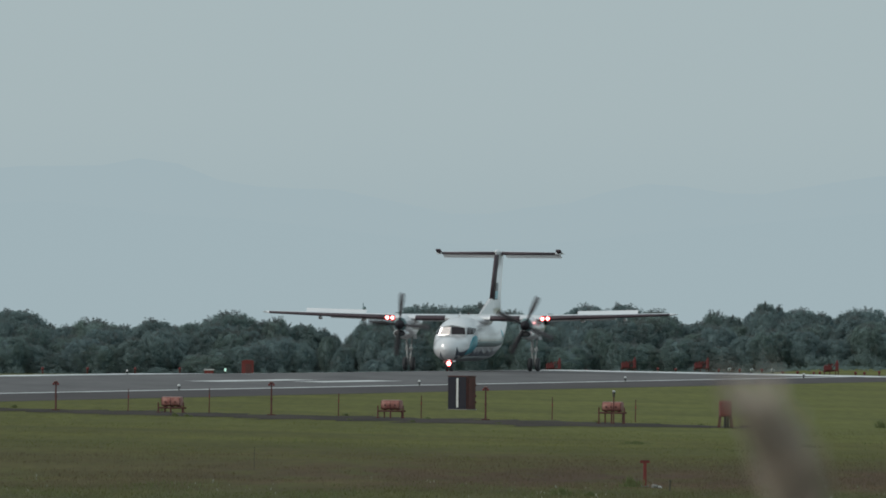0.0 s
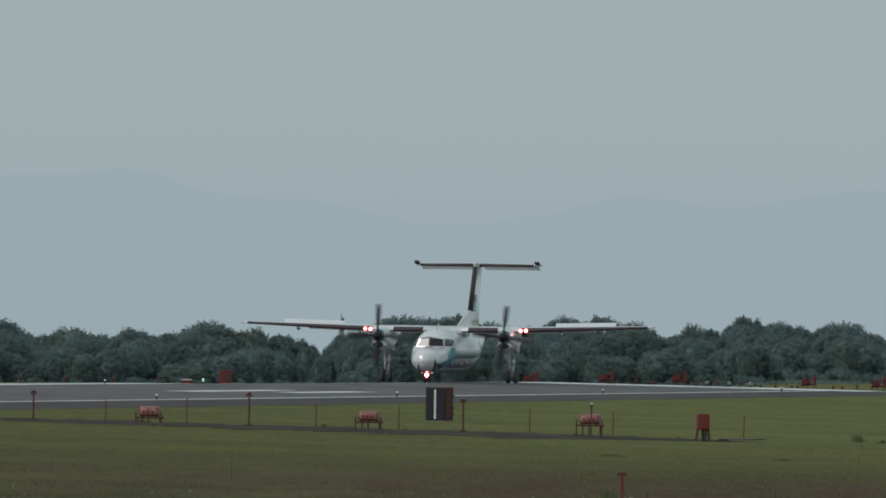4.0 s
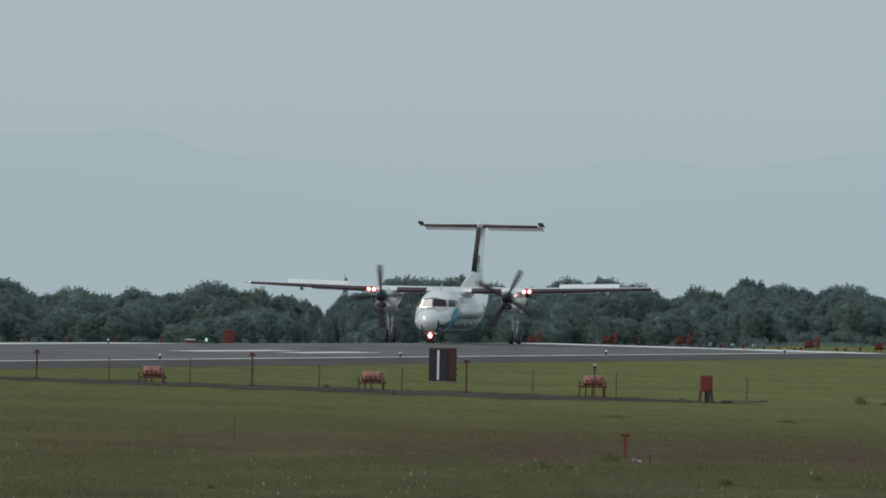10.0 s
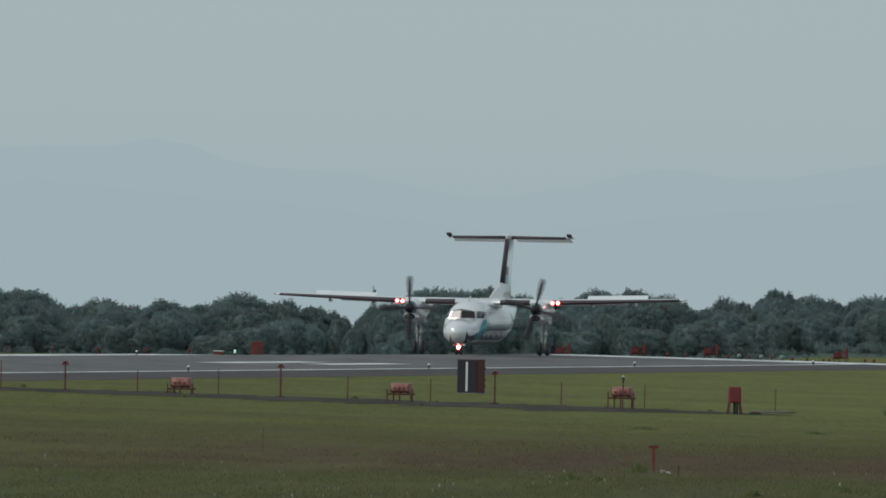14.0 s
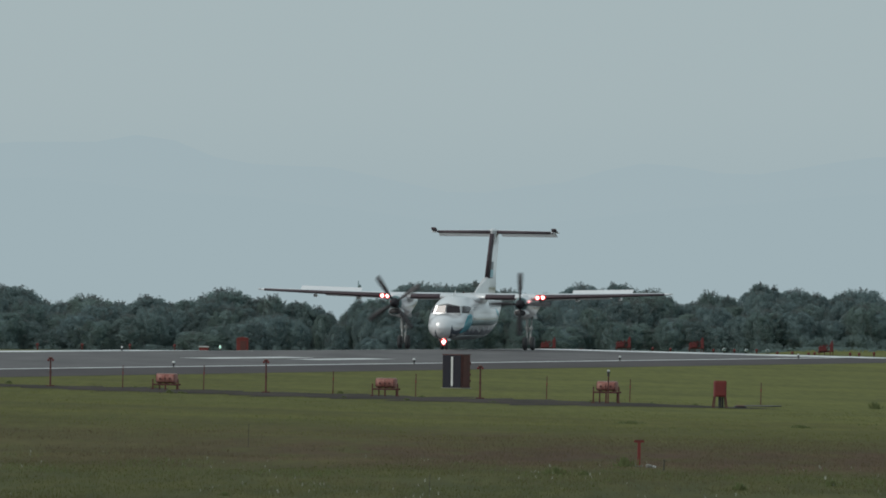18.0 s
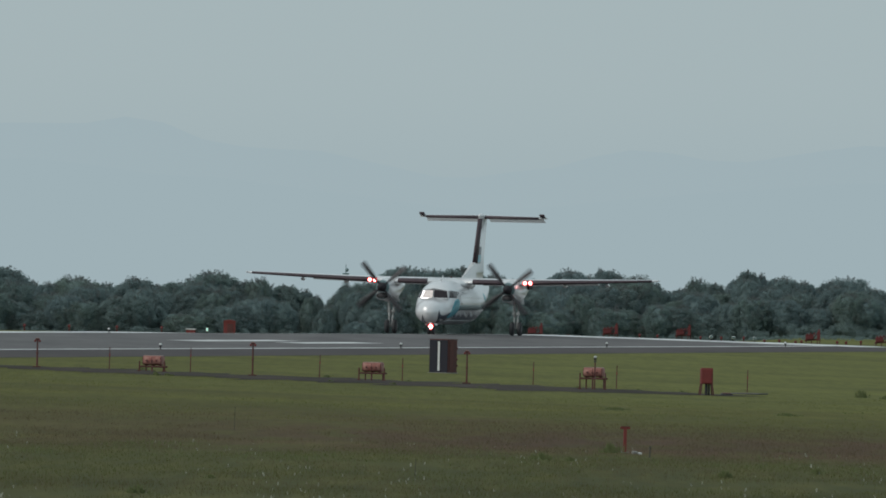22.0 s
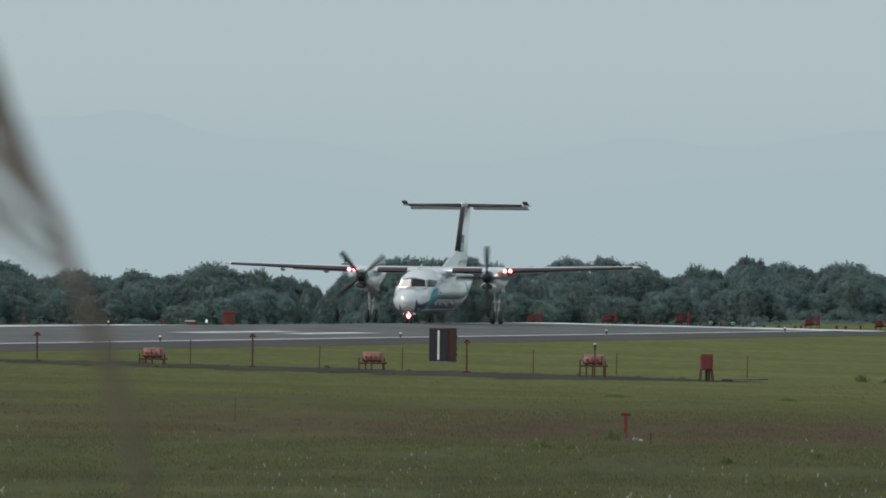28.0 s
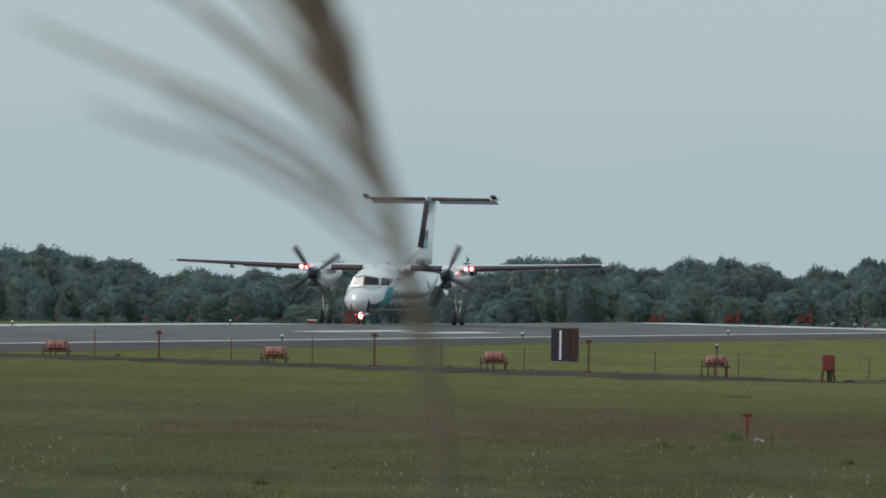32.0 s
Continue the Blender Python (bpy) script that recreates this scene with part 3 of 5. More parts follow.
WOOD_MIDDLE = [(-7.15, 2.15, 1.5), (-6.4, 2.95, 1.9), (-4.8, 3.2, 2.4), (-2.2, 4.4, 4.2), (-0.1, 4.3, 3.4), (2.3, 4.45, 4.0), (4.6, 3.95, 3.6), (7.0, 3.6, 4.0),
               (10.1, 4.45, 3.2), (12.9, 4.5, 3.4), (14.9, 4.05, 3.4), (16.0, 3.7, 2.6)]
WOOD_EAST = [(18.2, 3.1, 3.0), (19.7, 4.0, 1.9), (20.9, 3.65, 2.2), (23.3, 4.65, 2.3), (24.3, 4.4, 1.7), (26.0, 4.25, 3.0), (27.6, 3.9, 2.2),
             (29.4, 4.0, 2.0), (30.9, 4.35, 3.2), (32.8, 3.5, 2.4), (34.3, 2.95, 2.2), (35.9, 2.4, 2.4), (38.0, 2.6, 3.2), (40.5, 3.2, 4.0)]
WOOD = WOOD_WEST + WOOD_MIDDLE + WOOD_EAST
rng = random.Random(5)
used = set()


def plant(kind, x, y, top, width, turn):
    """Plants a tree whose crown ends at a height over the datum."""
    foot = base(x, y, -0.04)
    k, w = (top - foot.z) / (TREE_H * 1.02), width / (TREE_H * SHAPES[kind][0])
    m = pose(*foot, 0, 0, turn) @ Matrix.Diagonal((w, w * rng.uniform(.9, 1.1), k, 1))
    ob = copy_thing(TREE_KINDS[kind], m) if kind in used else TREE_KINDS[kind]
    used.add(kind)
    ob.matrix_basis = m
    return ob


def skyline(x):
    """The height of the canopy at x."""
    return float(np.interp(x, [w[0] for w in WOOD], [w[1] for w in WOOD]))


for i, (x, top, width) in enumerate(WOOD):
    kind = rng.randrange(8) if width > 2.3 else rng.choice((2, 4, 6))
    plant(i if i < 8 else kind, x, 1076 + rng.uniform(-2, 2), top, width * (1.4 if width > 2.3 else 1.15), rng.uniform(0, 360))
# lower trees that close the wood behind and before the skyline
for row, (y, drop, step) in enumerate(((1085.0, 0.42, 1.7), (1072.0, 1.0, 1.4), (1068.0, 2.0, 1.3))):
    x = -46.0
    while x < 44:
        x += step * rng.uniform(0.75, 1.3)
        if -9.2 < x < -6.6:
            plant(rng.randrange(8), x, y, 1.05 + 0.9 * abs(x + 8.0) + rng.uniform(-.1, .1), 1.7, rng.uniform(0, 360))
            continue
        near_gap = -10.6 < x < -5.4
        plant(rng.randrange(8), x, y + rng.uniform(-1, 1), skyline(x) - drop * (1.7 if near_gap else rng.uniform(0.75, 1.25) if row == 0 else rng.uniform(0.5, 1.5)),
              2.0 if near_gap else rng.uniform(3.0, 4.2) if row == 0 else rng.uniform(2.3, 3.9), rng.uniform(0, 360))


def undergrowth():
    """Bushes along the wood's edge, one uneven bank of leaves."""
    r = np.random.RandomState(11)
    n = 900
    x = r.uniform(-48, 46, n)
    y = 1064.5 + r.uniform(0, 1.6, n)
    tall = 0.85 + 0.95 * np.array([noise.noise((q * 0.35, 2.0, 0)) for q in x])
    z = np.array([base(a, c).z for a, c in zip(x, y)]) + r.rand(n) * tall
    centres = np.stack((x, y, z), 1)
    radii = r.uniform(0.2, 0.42, n)
    # low scrub that runs out into the grass on the eastern rise
    m = 170
    x, y = r.uniform(20, 46, m), r.uniform(1030, 1064, m)
    low = np.stack((x, y, [base(a, c).z + 0.04 for a, c in zip(x, y)]), 1)
    centres, radii = np.concatenate((centres, low)), np.concatenate((radii, r.uniform(0.10, 0.24, m)))
    n += m
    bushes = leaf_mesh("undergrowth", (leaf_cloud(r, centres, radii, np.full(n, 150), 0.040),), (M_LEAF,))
    tagged(bushes, "dense dark bushes along the foot of the wood, paled for haze", "bushes", kind="stuff")


undergrowth()


# ---- the airplane ----
RINGS = [(9.6, 1.35, 0.04, 0.04), (9.5, 1.36, 0.32, 0.33), (9.25, 1.37, 0.57, 0.57), (8.8, 1.38, 0.80, 0.71),
         (8.3, 1.40, 0.94, 0.75), (7.8, 1.43, 1.03, 0.78), (7.4, 1.46, 1.10, 0.81), (6.9, 1.67, 1.17, 1.03), (6.4, 1.82, 1.23, 1.19),
         (5.8, 1.91, 1.29, 1.28), (5.2, 1.97, 1.33, 1.345), (4.4, 1.99, 1.345, 1.37), (0.0, 1.99, 1.345, 1.37), (-1.5, 1.99, 1.345, 1.37),
         (-3.5, 2.03, 1.27, 1.31), (-5.5, 2.16, 1.08, 1.14), (-7.5, 2.38, 0.82, 0.92), (-9.5, 2.65, 0.55, 0.68),
         (-11.2, 2.88, 0.30, 0.40), (-12.2, 3.00, 0.08, 0.10)]


def hull(x, ang, off=0.0):
    """A point of the fuselage's skin: station x, angle from the top towards the left side, off above the skin."""
    r = RINGS
    if x >= r[0][0]:
        z, w, h = r[0][1:]
    elif x <= r[-1][0]:
        z, w, h = r[-1][1:]
    else:
        i = next(k for k in range(len(r) - 1) if r[k + 1][0] <= x)
        f = (r[i][0] - x) / (r[i][0] - r[i + 1][0])
        z, w, h = [r[i][k] + (r[i + 1][k] - r[i][k]) * f for k in (1, 2, 3)]
    a = radians(ang)
    return Vector((x, (w + off) * math.sin(a), z + (h + off) * math.cos(a)))


def nose_skin(y, z, off):
    """The skin's point that lies at (y, z) when the airplane is seen from straight ahead."""
    lo, hi = 3.0, 9.6
    for _ in range(30):
        x = (lo + hi) / 2
        top, side, low = hull(x, 0), hull(x, 90), hull(x, 180)
        zc, h = (top.z + low.z) / 2, (top.z - low.z) / 2
        if (y / max(side.y, 1e-4)) ** 2 + ((z - zc) / max(h, 1e-4)) ** 2 < 1:
            lo = x
        else:
            hi = x
    n = Vector((0.6, y, z - 1.7)).normalized()
    return Vector((lo, y, z)) + n * off


def front_patch(name, y0, y1, low, high, mat, parent, off=0.012, label="", cols=10, rows=5):
    """A thin plate on the nose between two heights that vary with y."""
    rings = [[], []]
    bm = bmesh.new()
    for d in (0, 1):
        for i in range(cols + 1):
            y = y0 + (y1 - y0) * i / cols
            a, b = low(y), max(high(y), low(y) + 0.004)
            rings[d].append([bm.verts.new(nose_skin(y, a + (b - a) * j / rows, off - 0.02 * d)) for j in range(rows + 1)])
    outer, inner = rings
    for i in range(cols):
        for j in range(rows):
            bm.faces.new((outer[i][j], outer[i + 1][j], outer[i + 1][j + 1], outer[i][j + 1]))
        for j in (0, rows):
            bm.faces.new((outer[i][j], outer[i + 1][j], inner[i + 1][j], inner[i][j]))
    for i in (0, cols):
        for j in range(rows):
            bm.faces.new((outer[i][j], outer[i][j + 1], inner[i][j + 1], inner[i][j]))
    return part(name, bm, mat, parent, label, smooth=True)


def patch(name, outline, mat, parent, off=0.012, label="", cols=10, rows=6):
    """A thin plate on the skin: outline(u) gives the two angles at fraction u between two stations."""
    x0, x1, lo, hi = outline
    bm = bmesh.new()
    outer, inner = [], []
    for i in range(cols + 1):
        u = i / cols
        x = x0 + (x1 - x0) * u
        a, b = lo(u), hi(u)
        outer.append([bm.verts.new(hull(x, a + (b - a) * j / rows, off)) for j in range(rows + 1)])
        inner.append([bm.verts.new(hull(x, a + (b - a) * j / rows, off - 0.02)) for j in range(rows + 1)])
    for i in range(cols):
        for j in range(rows):
            bm.faces.new((outer[i][j], outer[i + 1][j], outer[i + 1][j + 1], outer[i][j + 1]))
        for j in (0, rows):
            bm.faces.new((outer[i][j], outer[i + 1][j], inner[i + 1][j], inner[i][j]))
    for i in (0, cols):
        for j in range(rows):
            bm.faces.new((outer[i][j], outer[i][j + 1], inner[i][j + 1], inner[i][j]))
    return part(name, bm, mat, parent, label, smooth=True)


def airfoil(x_le, chord, y, z, thick, vertical=False, n=14, lo=0.0, hi=1.0, grow=0.0):
    """A section ring; chord runs backwards from the leading edge. lo..hi takes part of the chord."""
    pts = []
    for side in (1, -1):
        for k in range(n + 1):
            f = lo + (hi - lo) * (1 - math.cos(math.pi * k / n)) / 2
            f = f if side == 1 else lo + hi - f
            t = 5 * thick * (0.2969 * math.sqrt(f) - 0.126 * f - 0.3516 * f * f + 0.2843 * f ** 3 - 0.1015 * f ** 4)
            camber = 0.0 if vertical else 0.03 * math.sin(math.pi * f)
            o = side * t * chord + side * grow
            if side == -1 and (k == 0 or k == n) and lo == 0.0 and hi == 1.0:
                continue
            p = (x_le + (grow if f < 0.02 else 0) - f * chord, y + o, z) if vertical \
                else (x_le + (grow if f < 0.02 else 0) - f * chord, y, z + o + camber * chord)
            pts.append(Vector(p))
    return pts


WING = [(0.0, 1.62, 2.75, 3.24, 0.15), (4.2, 1.62, 2.75, 3.25, 0.14), (8.5, 1.36, 2.05, 3.40, 0.13), (12.6, 1.10, 1.38, 3.55, 0.12),
        (12.95, 0.95, 1.05, 3.57, 0.08)]


def wing_at(y):
    y = abs(y)
    i = next((k for k in range(len(WING) - 2) if WING[k + 1][0] >= y), len(WING) - 2)
    f = (y - WING[i][0]) / (WING[i + 1][0] - WING[i][0])
    return [WING[i][k] + (WING[i + 1][k] - WING[i][k]) * f for k in range(1, 5)]


def airplane():
    plane = thing("turboprop_airplane", (PX, PY, 0), "white and teal twin-engined turboprop airliner waiting on the runway", "airplane")
    ring_n = 36
    bm = loft([[hull(x, 360 * k / ring_n) for k in range(ring_n)] for x in
               [9.6, 9.57, 9.54, 9.5, 9.4, 9.25, 9.0, 8.8, 8.5, 8.3, 8.0, 7.8, 7.6, 7.4, 7.2, 7.0, 6.75, 6.5, 6.25, 6.0, 5.6, 5.2, 4.4, 2.0, 0, -1.5, -2.5, -3.5, -4.5,
                -5.5, -6.5, -7.5, -8.5, -9.5, -10.5, -11.2, -12.2]])
    part("fuselage", bm, M_WHITE, plane, "white fuselage", smooth=True)
    def screen_x(y, z):
        return 7.54 - 0.40 * (z - 2.26) - 0.28 * abs(y)
    outline = [(-0.84, 2.2), (0.0, 2.2), (0.92, 2.2), (0.84, 2.70), (0.0, 2.84), (-0.66, 2.72)]
    part("windscreen_frame", loft([[Vector((screen_x(y, z), y, z)) for y, z in outline], [Vector((6.2, y * 1.02, z)) for y, z in outline]]),
         M_WHITE, plane, "white windscreen frame")
    # windscreen, cockpit side panes, cabin windows, doors
    for sgn in (1, -1):
        verts = []
        for z0, z1 in ((2.27, 2.74),):
            for x_off in (0.0, -0.03):
                for y, z in ((0.035, z0), (0.88 if sgn > 0 else 0.74, z0), (0.80 if sgn > 0 else 0.54, z1 - 0.06), (0.035, z1)):
                    verts.append((screen_x(y, z) + 0.022 + x_off, sgn * y, z))
        from_lists("windscreen_pane", verts, [(0, 1, 2, 3), (7, 6, 5, 4), (0, 4, 5, 1), (1, 5, 6, 2), (2, 6, 7, 3), (3, 7, 4, 0)], M_GLASS, plane)

        def pane(name, y0, y1, low, high, sgn=sgn):
            front_patch(name, sgn * y0, sgn * y1, low, high, M_GLASS, plane, 0.012)
        pane("cockpit_pane", 0.85, 1.20, lambda y: 2.27, lambda y: 2.71 - 0.30 * max(0.0, abs(y) - 0.95))
        for k in range(10):
            x = 4.4 - 0.82 * k
            patch("cabin_window", (x, x - 0.22, lambda u, s=sgn: s * 73, lambda u, s=sgn: s * 80), M_PANE, plane, 0.002, cols=3, rows=3)
        patch("cheat_line", (5.5, -6.0, lambda u, s=sgn: s * 96, lambda u, s=sgn: s * 110), M_GREYP, plane, 0.008, "grey-teal side stripe", 24, 3)
        patch("lower_band", (5.9, -6.5, lambda u, s=sgn: s * (117 + 16 * ((u * 8 + 0.3 * math.sin(9 * u)) % 1.0) ** 1.6 - 4 * u), lambda u, s=sgn: s * 152), M_SLATE, plane,
              0.009, "dark slate-blue band with a feathered top", 130, 4)
    # swoosh: station, upper and lower angle on the skin
    edge = [(7.75, 116, 121), (7.45, 98, 124), (7.0, 84, 127), (6.4, 75, 128), (5.8, 76, 120), (5.45, 83, 103)]

    def swoosh(u, row):
        f = np.interp(7.75 - 2.3 * u, [e[0] for e in edge[::-1]], [e[row] for e in edge[::-1]])
        return float(f)
    patch("teal_swoosh", (7.75, 5.45, lambda u: swoosh(u, 1), lambda u: swoosh(u, 2)), M_TEAL, plane, 0.020, "teal livery swoosh", 24, 10)
    patch("teal_swoosh", (6.3, 4.6, lambda u: -(94 - 30 * u), lambda u: -(118 - 16 * u)), M_TEAL, plane, 0.020, "teal livery swoosh", 16, 8)

    patch("tail_flash", (-4.2, -5.6, lambda u: 66 + 16 * u, lambda u: 84 + 14 * u), M_TEAL, plane, 0.012, "teal flash on the rear fuselage", 10, 6)

    def keel(y):
        return 2.03 - 1.37 * math.sqrt(max(0.0, 1 - (y / 1.345) ** 2))

    def crest(y):
        bump = 0.72 * math.exp(-abs(y - 0.66) / 0.075) + 0.62 * math.exp(-abs(y + 0.30) / 0.07)
        return keel(y) + 0.01 + bump + (0.16 * min(1.0, max(0.0, y - 0.66) / 0.15))
    front_patch("nose_wave", 0.36, 1.1, keel, crest, M_NAVY, plane, 0.011, "dark navy wave under the nose", 40, 4)
    front_patch("nose_wave", -0.66, 0.02, keel, crest, M_NAVY, plane, 0.011, "dark navy wave under the nose", 20, 4)
    part("wing_inspection_light", ball((1.75, -1.28, 3.26), 0.07, seg=8), M_LAMPW, plane)
    part("aerial", box((0.22, 0.025, 0.24), (5.4, 0.12, 3.38), 0.008, (0, 12, 0)), M_WHITE, plane)
    patch("passenger_door", (5.2, 4.5, lambda u: 62, lambda u: 94), M_WHITE, plane, 0.016, cols=5, rows=8)
    patch("belly_panel", (7.5, -8.5, lambda u: 142, lambda u: 218), M_BELLY, plane, 0.012, "grey belly panel", 24, 10)
    part("wing_fairing", loft([[Vector((x, w * math.sin(a), 3.08 + h * math.cos(a))) for a in (radians(k * 15) for k in range(24))]
                               for x, w, h in ((3.0, 0.2, 0.1), (2.2, 0.95, 0.3), (1.0, 1.2, 0.42), (-0.8, 1.2, 0.42), (-2.2, 0.85, 0.3),
                                               (-3.2, 0.2, 0.1))]), M_WHITE, plane, smooth=True)
    part("beacon", ball((1.2, 0, 3.55), 0.055), M_MAROON, plane, "red anti-collision beacon")
    part("aerial", box((0.3, 0.03, 0.32), (4.2, 0, 3.48), 0.01), M_WHITE, plane)
    # wings with rubber leading edges, flaps, spoilers
    for sgn in (1, -1):
        def section(y, lo=0.0, hi=1.0, grow=0.0):
            le, chord, z, th = wing_at(y)
            return airfoil(le, chord, sgn * y, z, th, lo=lo, hi=hi, grow=grow)
        ys = [0, 2, 4.2, 6, 8.5, 10.5, 12.6, 12.95]
        wing = part("wing", loft([section(y) for y in ys]), M_WHITE, plane, smooth=True)
        for y0, y1 in ((1.42, 3.28), (4.62, 12.6)):
            part("leading_edge_boot", loft([section(y0 + (y1 - y0) * k / 6, 0, 0.10, 0.010) for k in range(7)]), M_BOOT, plane,
                 "black rubber de-icing boot", smooth=True)
        for y0, y1 in ((1.6, 3.3), (4.7, 9.0)):
            rings = []
            for k in range(5):
                y = y0 + (y1 - y0) * k / 4
                le, chord, z, th = wing_at(y)
                rings.append([Vector((le - chord * 0.86, sgn * y, z + 0.02)), Vector((le - chord * 1.12, sgn * y, z - 0.16)),
                              Vector((le - chord * 1.12, sgn * y, z - 0.18)), Vector((le - chord * 0.86, sgn * y, z - 0.12))])
            part("flap", loft(rings), M_WHITE, plane)
        for y in (6.9, 9.6):
            le, chord, z, th = wing_at(y)
            bm = loft([[Vector((x, sgn * y + r * math.sin(a), z - 0.20 + r * math.cos(a))) for a in (radians(30 * k) for k in range(12))]
                       for x, r in ((le - chord * .55, 0.02), (le - chord * .7, 0.10), (le - chord * .95, 0.11), (le - chord * 1.25, 0.02))])
            part("flap_track_fairing", bm, M_WHITE, plane, smooth=True)
        part("wing_tip_light", ball((0.95, sgn * 12.93, 3.59), 0.06, (2, 1, 1)), M_LAMPW, plane)
        for y in (4.72, 5.05):
            le, chord, z, th = wing_at(y)
            lamp = part("landing_light", rod((le - 0.05, sgn * y, z), (le + 0.035, sgn * y, z), 0.145, 0.145, 18), M_LIGHTR, plane,
                        "glowing landing light")
            part("lens", ball((le + 0.04, sgn * y, z), 0.10, (0.4, 1, 1)), M_LIGHT, lamp)
        # nacelle
        cy = 3.94 * sgn
        shape = [(3.35, 2.85, .34, .34), (3.1, 2.82, .43, .48), (2.4, 2.72, .52, .66), (1.4, 2.68, .57, .75), (0.0, 2.74, .57, .74),
                 (-1.5, 2.95, .50, .56), (-2.8, 3.05, .36, .40), (-3.8, 3.12, .12, .14)]
        bm = loft([[Vector((x, cy + w * math.sin(a), z + h * math.cos(a))) for a in (radians(k * 15) for k in range(24))] for x, z, w, h in shape])
        part("nacelle", bm, M_WHITE, plane, "white engine nacelle", smooth=True)
        bm = loft([[Vector((x, cy + w * math.sin(a), z + h * math.cos(a))) for a in (radians(k * 15) for k in range(24))]
                   for x, z, w, h in ((3.37, 2.85, .36, .36), (3.27, 2.85, .40, .41), (3.16, 2.84, .425, .45))])
        part("nacelle_nose_ring", bm, M_GREYP, plane, "grey nacelle lip", smooth=True)
        def duct(rows):
            return loft([[Vector((x, cy + w * math.sin(a), z + h * math.cos(a))) for a in (radians(k * 20) for k in range(18))] for x, z, w, h in rows])
        part("intake_cowl", duct(((3.40, 2.30, .365, .215), (3.36, 2.30, .385, .24), (3.2, 2.30, .41, .27), (2.2, 2.34, .42, .28), (1.2, 2.4, .30, .20))), M_WHITE, plane,
             "white cowl round the engine air intake", smooth=True)
        part("air_intake", duct(((3.42, 2.30, .355, .205), (3.3, 2.30, .355, .205))), M_BLACK, plane, "black engine air intake", smooth=True)
        part("intake_lip", box((0.05, 0.46, 0.03), (3.40, cy, 2.14), 0.012), M_GREYP, plane)
        part("exhaust_stub", rod((-0.9, cy + sgn * 0.5, 3.0), (-1.6, cy + sgn * 0.62, 3.02), 0.15, 0.13), M_BLACK, plane)
        # main gear
        for lean in (-1, 1):
            part("gear_strut", rod((0.0, cy + lean * 0.20, 2.4), (0.0, cy + lean * 0.08, 0.45), 0.058, 0.05, 12), M_GEAR, plane)
        part("drag_brace", rod((1.2, cy, 2.35), (0.05, cy, 1.15), 0.06, 0.05, 8), M_GEAR, plane)
        part("gear_yoke", box((0.16, 0.5, 0.16), (0, cy, 1.35), 0.03), M_GEAR, plane)
        part("torque_link", rod((-0.22, cy, 1.0), (0, cy, 0.5), 0.035, 0.035, 6), M_METAL, plane)
        part("axle", rod((0, cy - 0.32, 0.42), (0, cy + 0.32, 0.42), 0.05, 0.05, 8), M_METAL, plane)
        for side in (0.42,):
            part("gear_door", box((1.3, 0.03, 0.34), (0.1, cy + side * 0.9, 2.12), 0.012, (side * 30, 0, 0)), M_GEAR, plane)
        for side in (-0.24, 0.24):
            wheels.append(make_wheel(plane, (0, cy + side, 0.42), 0.42, 0.24))
        props.append(make_prop(plane, (3.5, cy, 2.85), sgn))
    # spoilers, hinged at their front edge on the upper skin
    for sgn in (1, -1):
        y0, y1 = 7.1, 10.9
        le, chord, z, th = wing_at((y0 + y1) / 2)
        bm = box((0.46, y1 - y0, 0.025), (-0.23, 0, 0), 0.006)
        sp = part("roll_spoiler", bm, M_WHITE, plane, "white roll spoiler on the upper wing")
        sp.matrix_basis = spoiler_pose(sgn, 0)
        spoilers.append((sp, sgn))
    # fin and tailplane
    fin_rings = [airfoil(-4.8, 5.4, 0, 3.2, 0.05, True), airfoil(-6.5, 4.2, 0, 3.95, 0.080, True), airfoil(-7.0, 3.62, 0, 4.6, 0.086, True),
                 airfoil(-8.6, 3.02, 0, 7.26, 0.094, True)]
    part("fin", loft(fin_rings), M_WHITE, plane, "white fin with a dark leading edge", smooth=True)
    part("fin_boot", loft([airfoil(-6.87, 3.22, 0, 4.45, 0.10, True, lo=0, hi=.17, grow=.012),
                           airfoil(-8.6, 2.5, 0, 7.25, 0.11, True, lo=0, hi=.18, grow=.012)]), M_BOOT, plane, "black rubber de-icing boot", smooth=True)
    part("dorsal_fillet", loft([[Vector((-2.2, 0.02, 3.40)), Vector((-2.2, -0.02, 3.40)), Vector((-2.2, -0.02, 3.3)), Vector((-2.2, 0.02, 3.3))],
                                [Vector((-6.8, 0.14, 4.5)), Vector((-6.8, -0.14, 4.5)), Vector((-6.8, -0.22, 3.1)), Vector((-6.8, 0.22, 3.1))]]),
         M_WHITE, plane)
    for z0, z1, mat, f0, f1, label in ((4.52, 4.98, M_TEAL, 0.19, 0.72, "teal tail emblem"), (4.985, 5.5, M_NAVY, 0.19, 0.50, "navy tail emblem"),
                                       (4.44, 4.515, M_NAVY, 0.10, 0.95, "navy line at the foot of the fin")):
        rings = []
        for z in (z0, z1):
            f = (z - 4.6) / 2.5
            rings.append(airfoil(-7.0 - 1.5 * f, 3.1 - 0.6 * f, 0, z, 0.105, True, lo=f0, hi=f1, grow=0.008))
        part("fin_emblem", loft(rings), mat, plane, label)
    tail_rings = [airfoil(le, ch, y, 7.33, th) for y, le, ch, th in
                  ((-3.96, -9.75, 1.35, 0.10), (-3.6, -9.7, 1.45, 0.11), (0, -9.5, 2.1, 0.12), (3.6, -9.7, 1.45, 0.11), (3.96, -9.75, 1.35, 0.10))]
    part("tailplane", loft(tail_rings), M_WHITE, plane, "white tailplane", smooth=True)
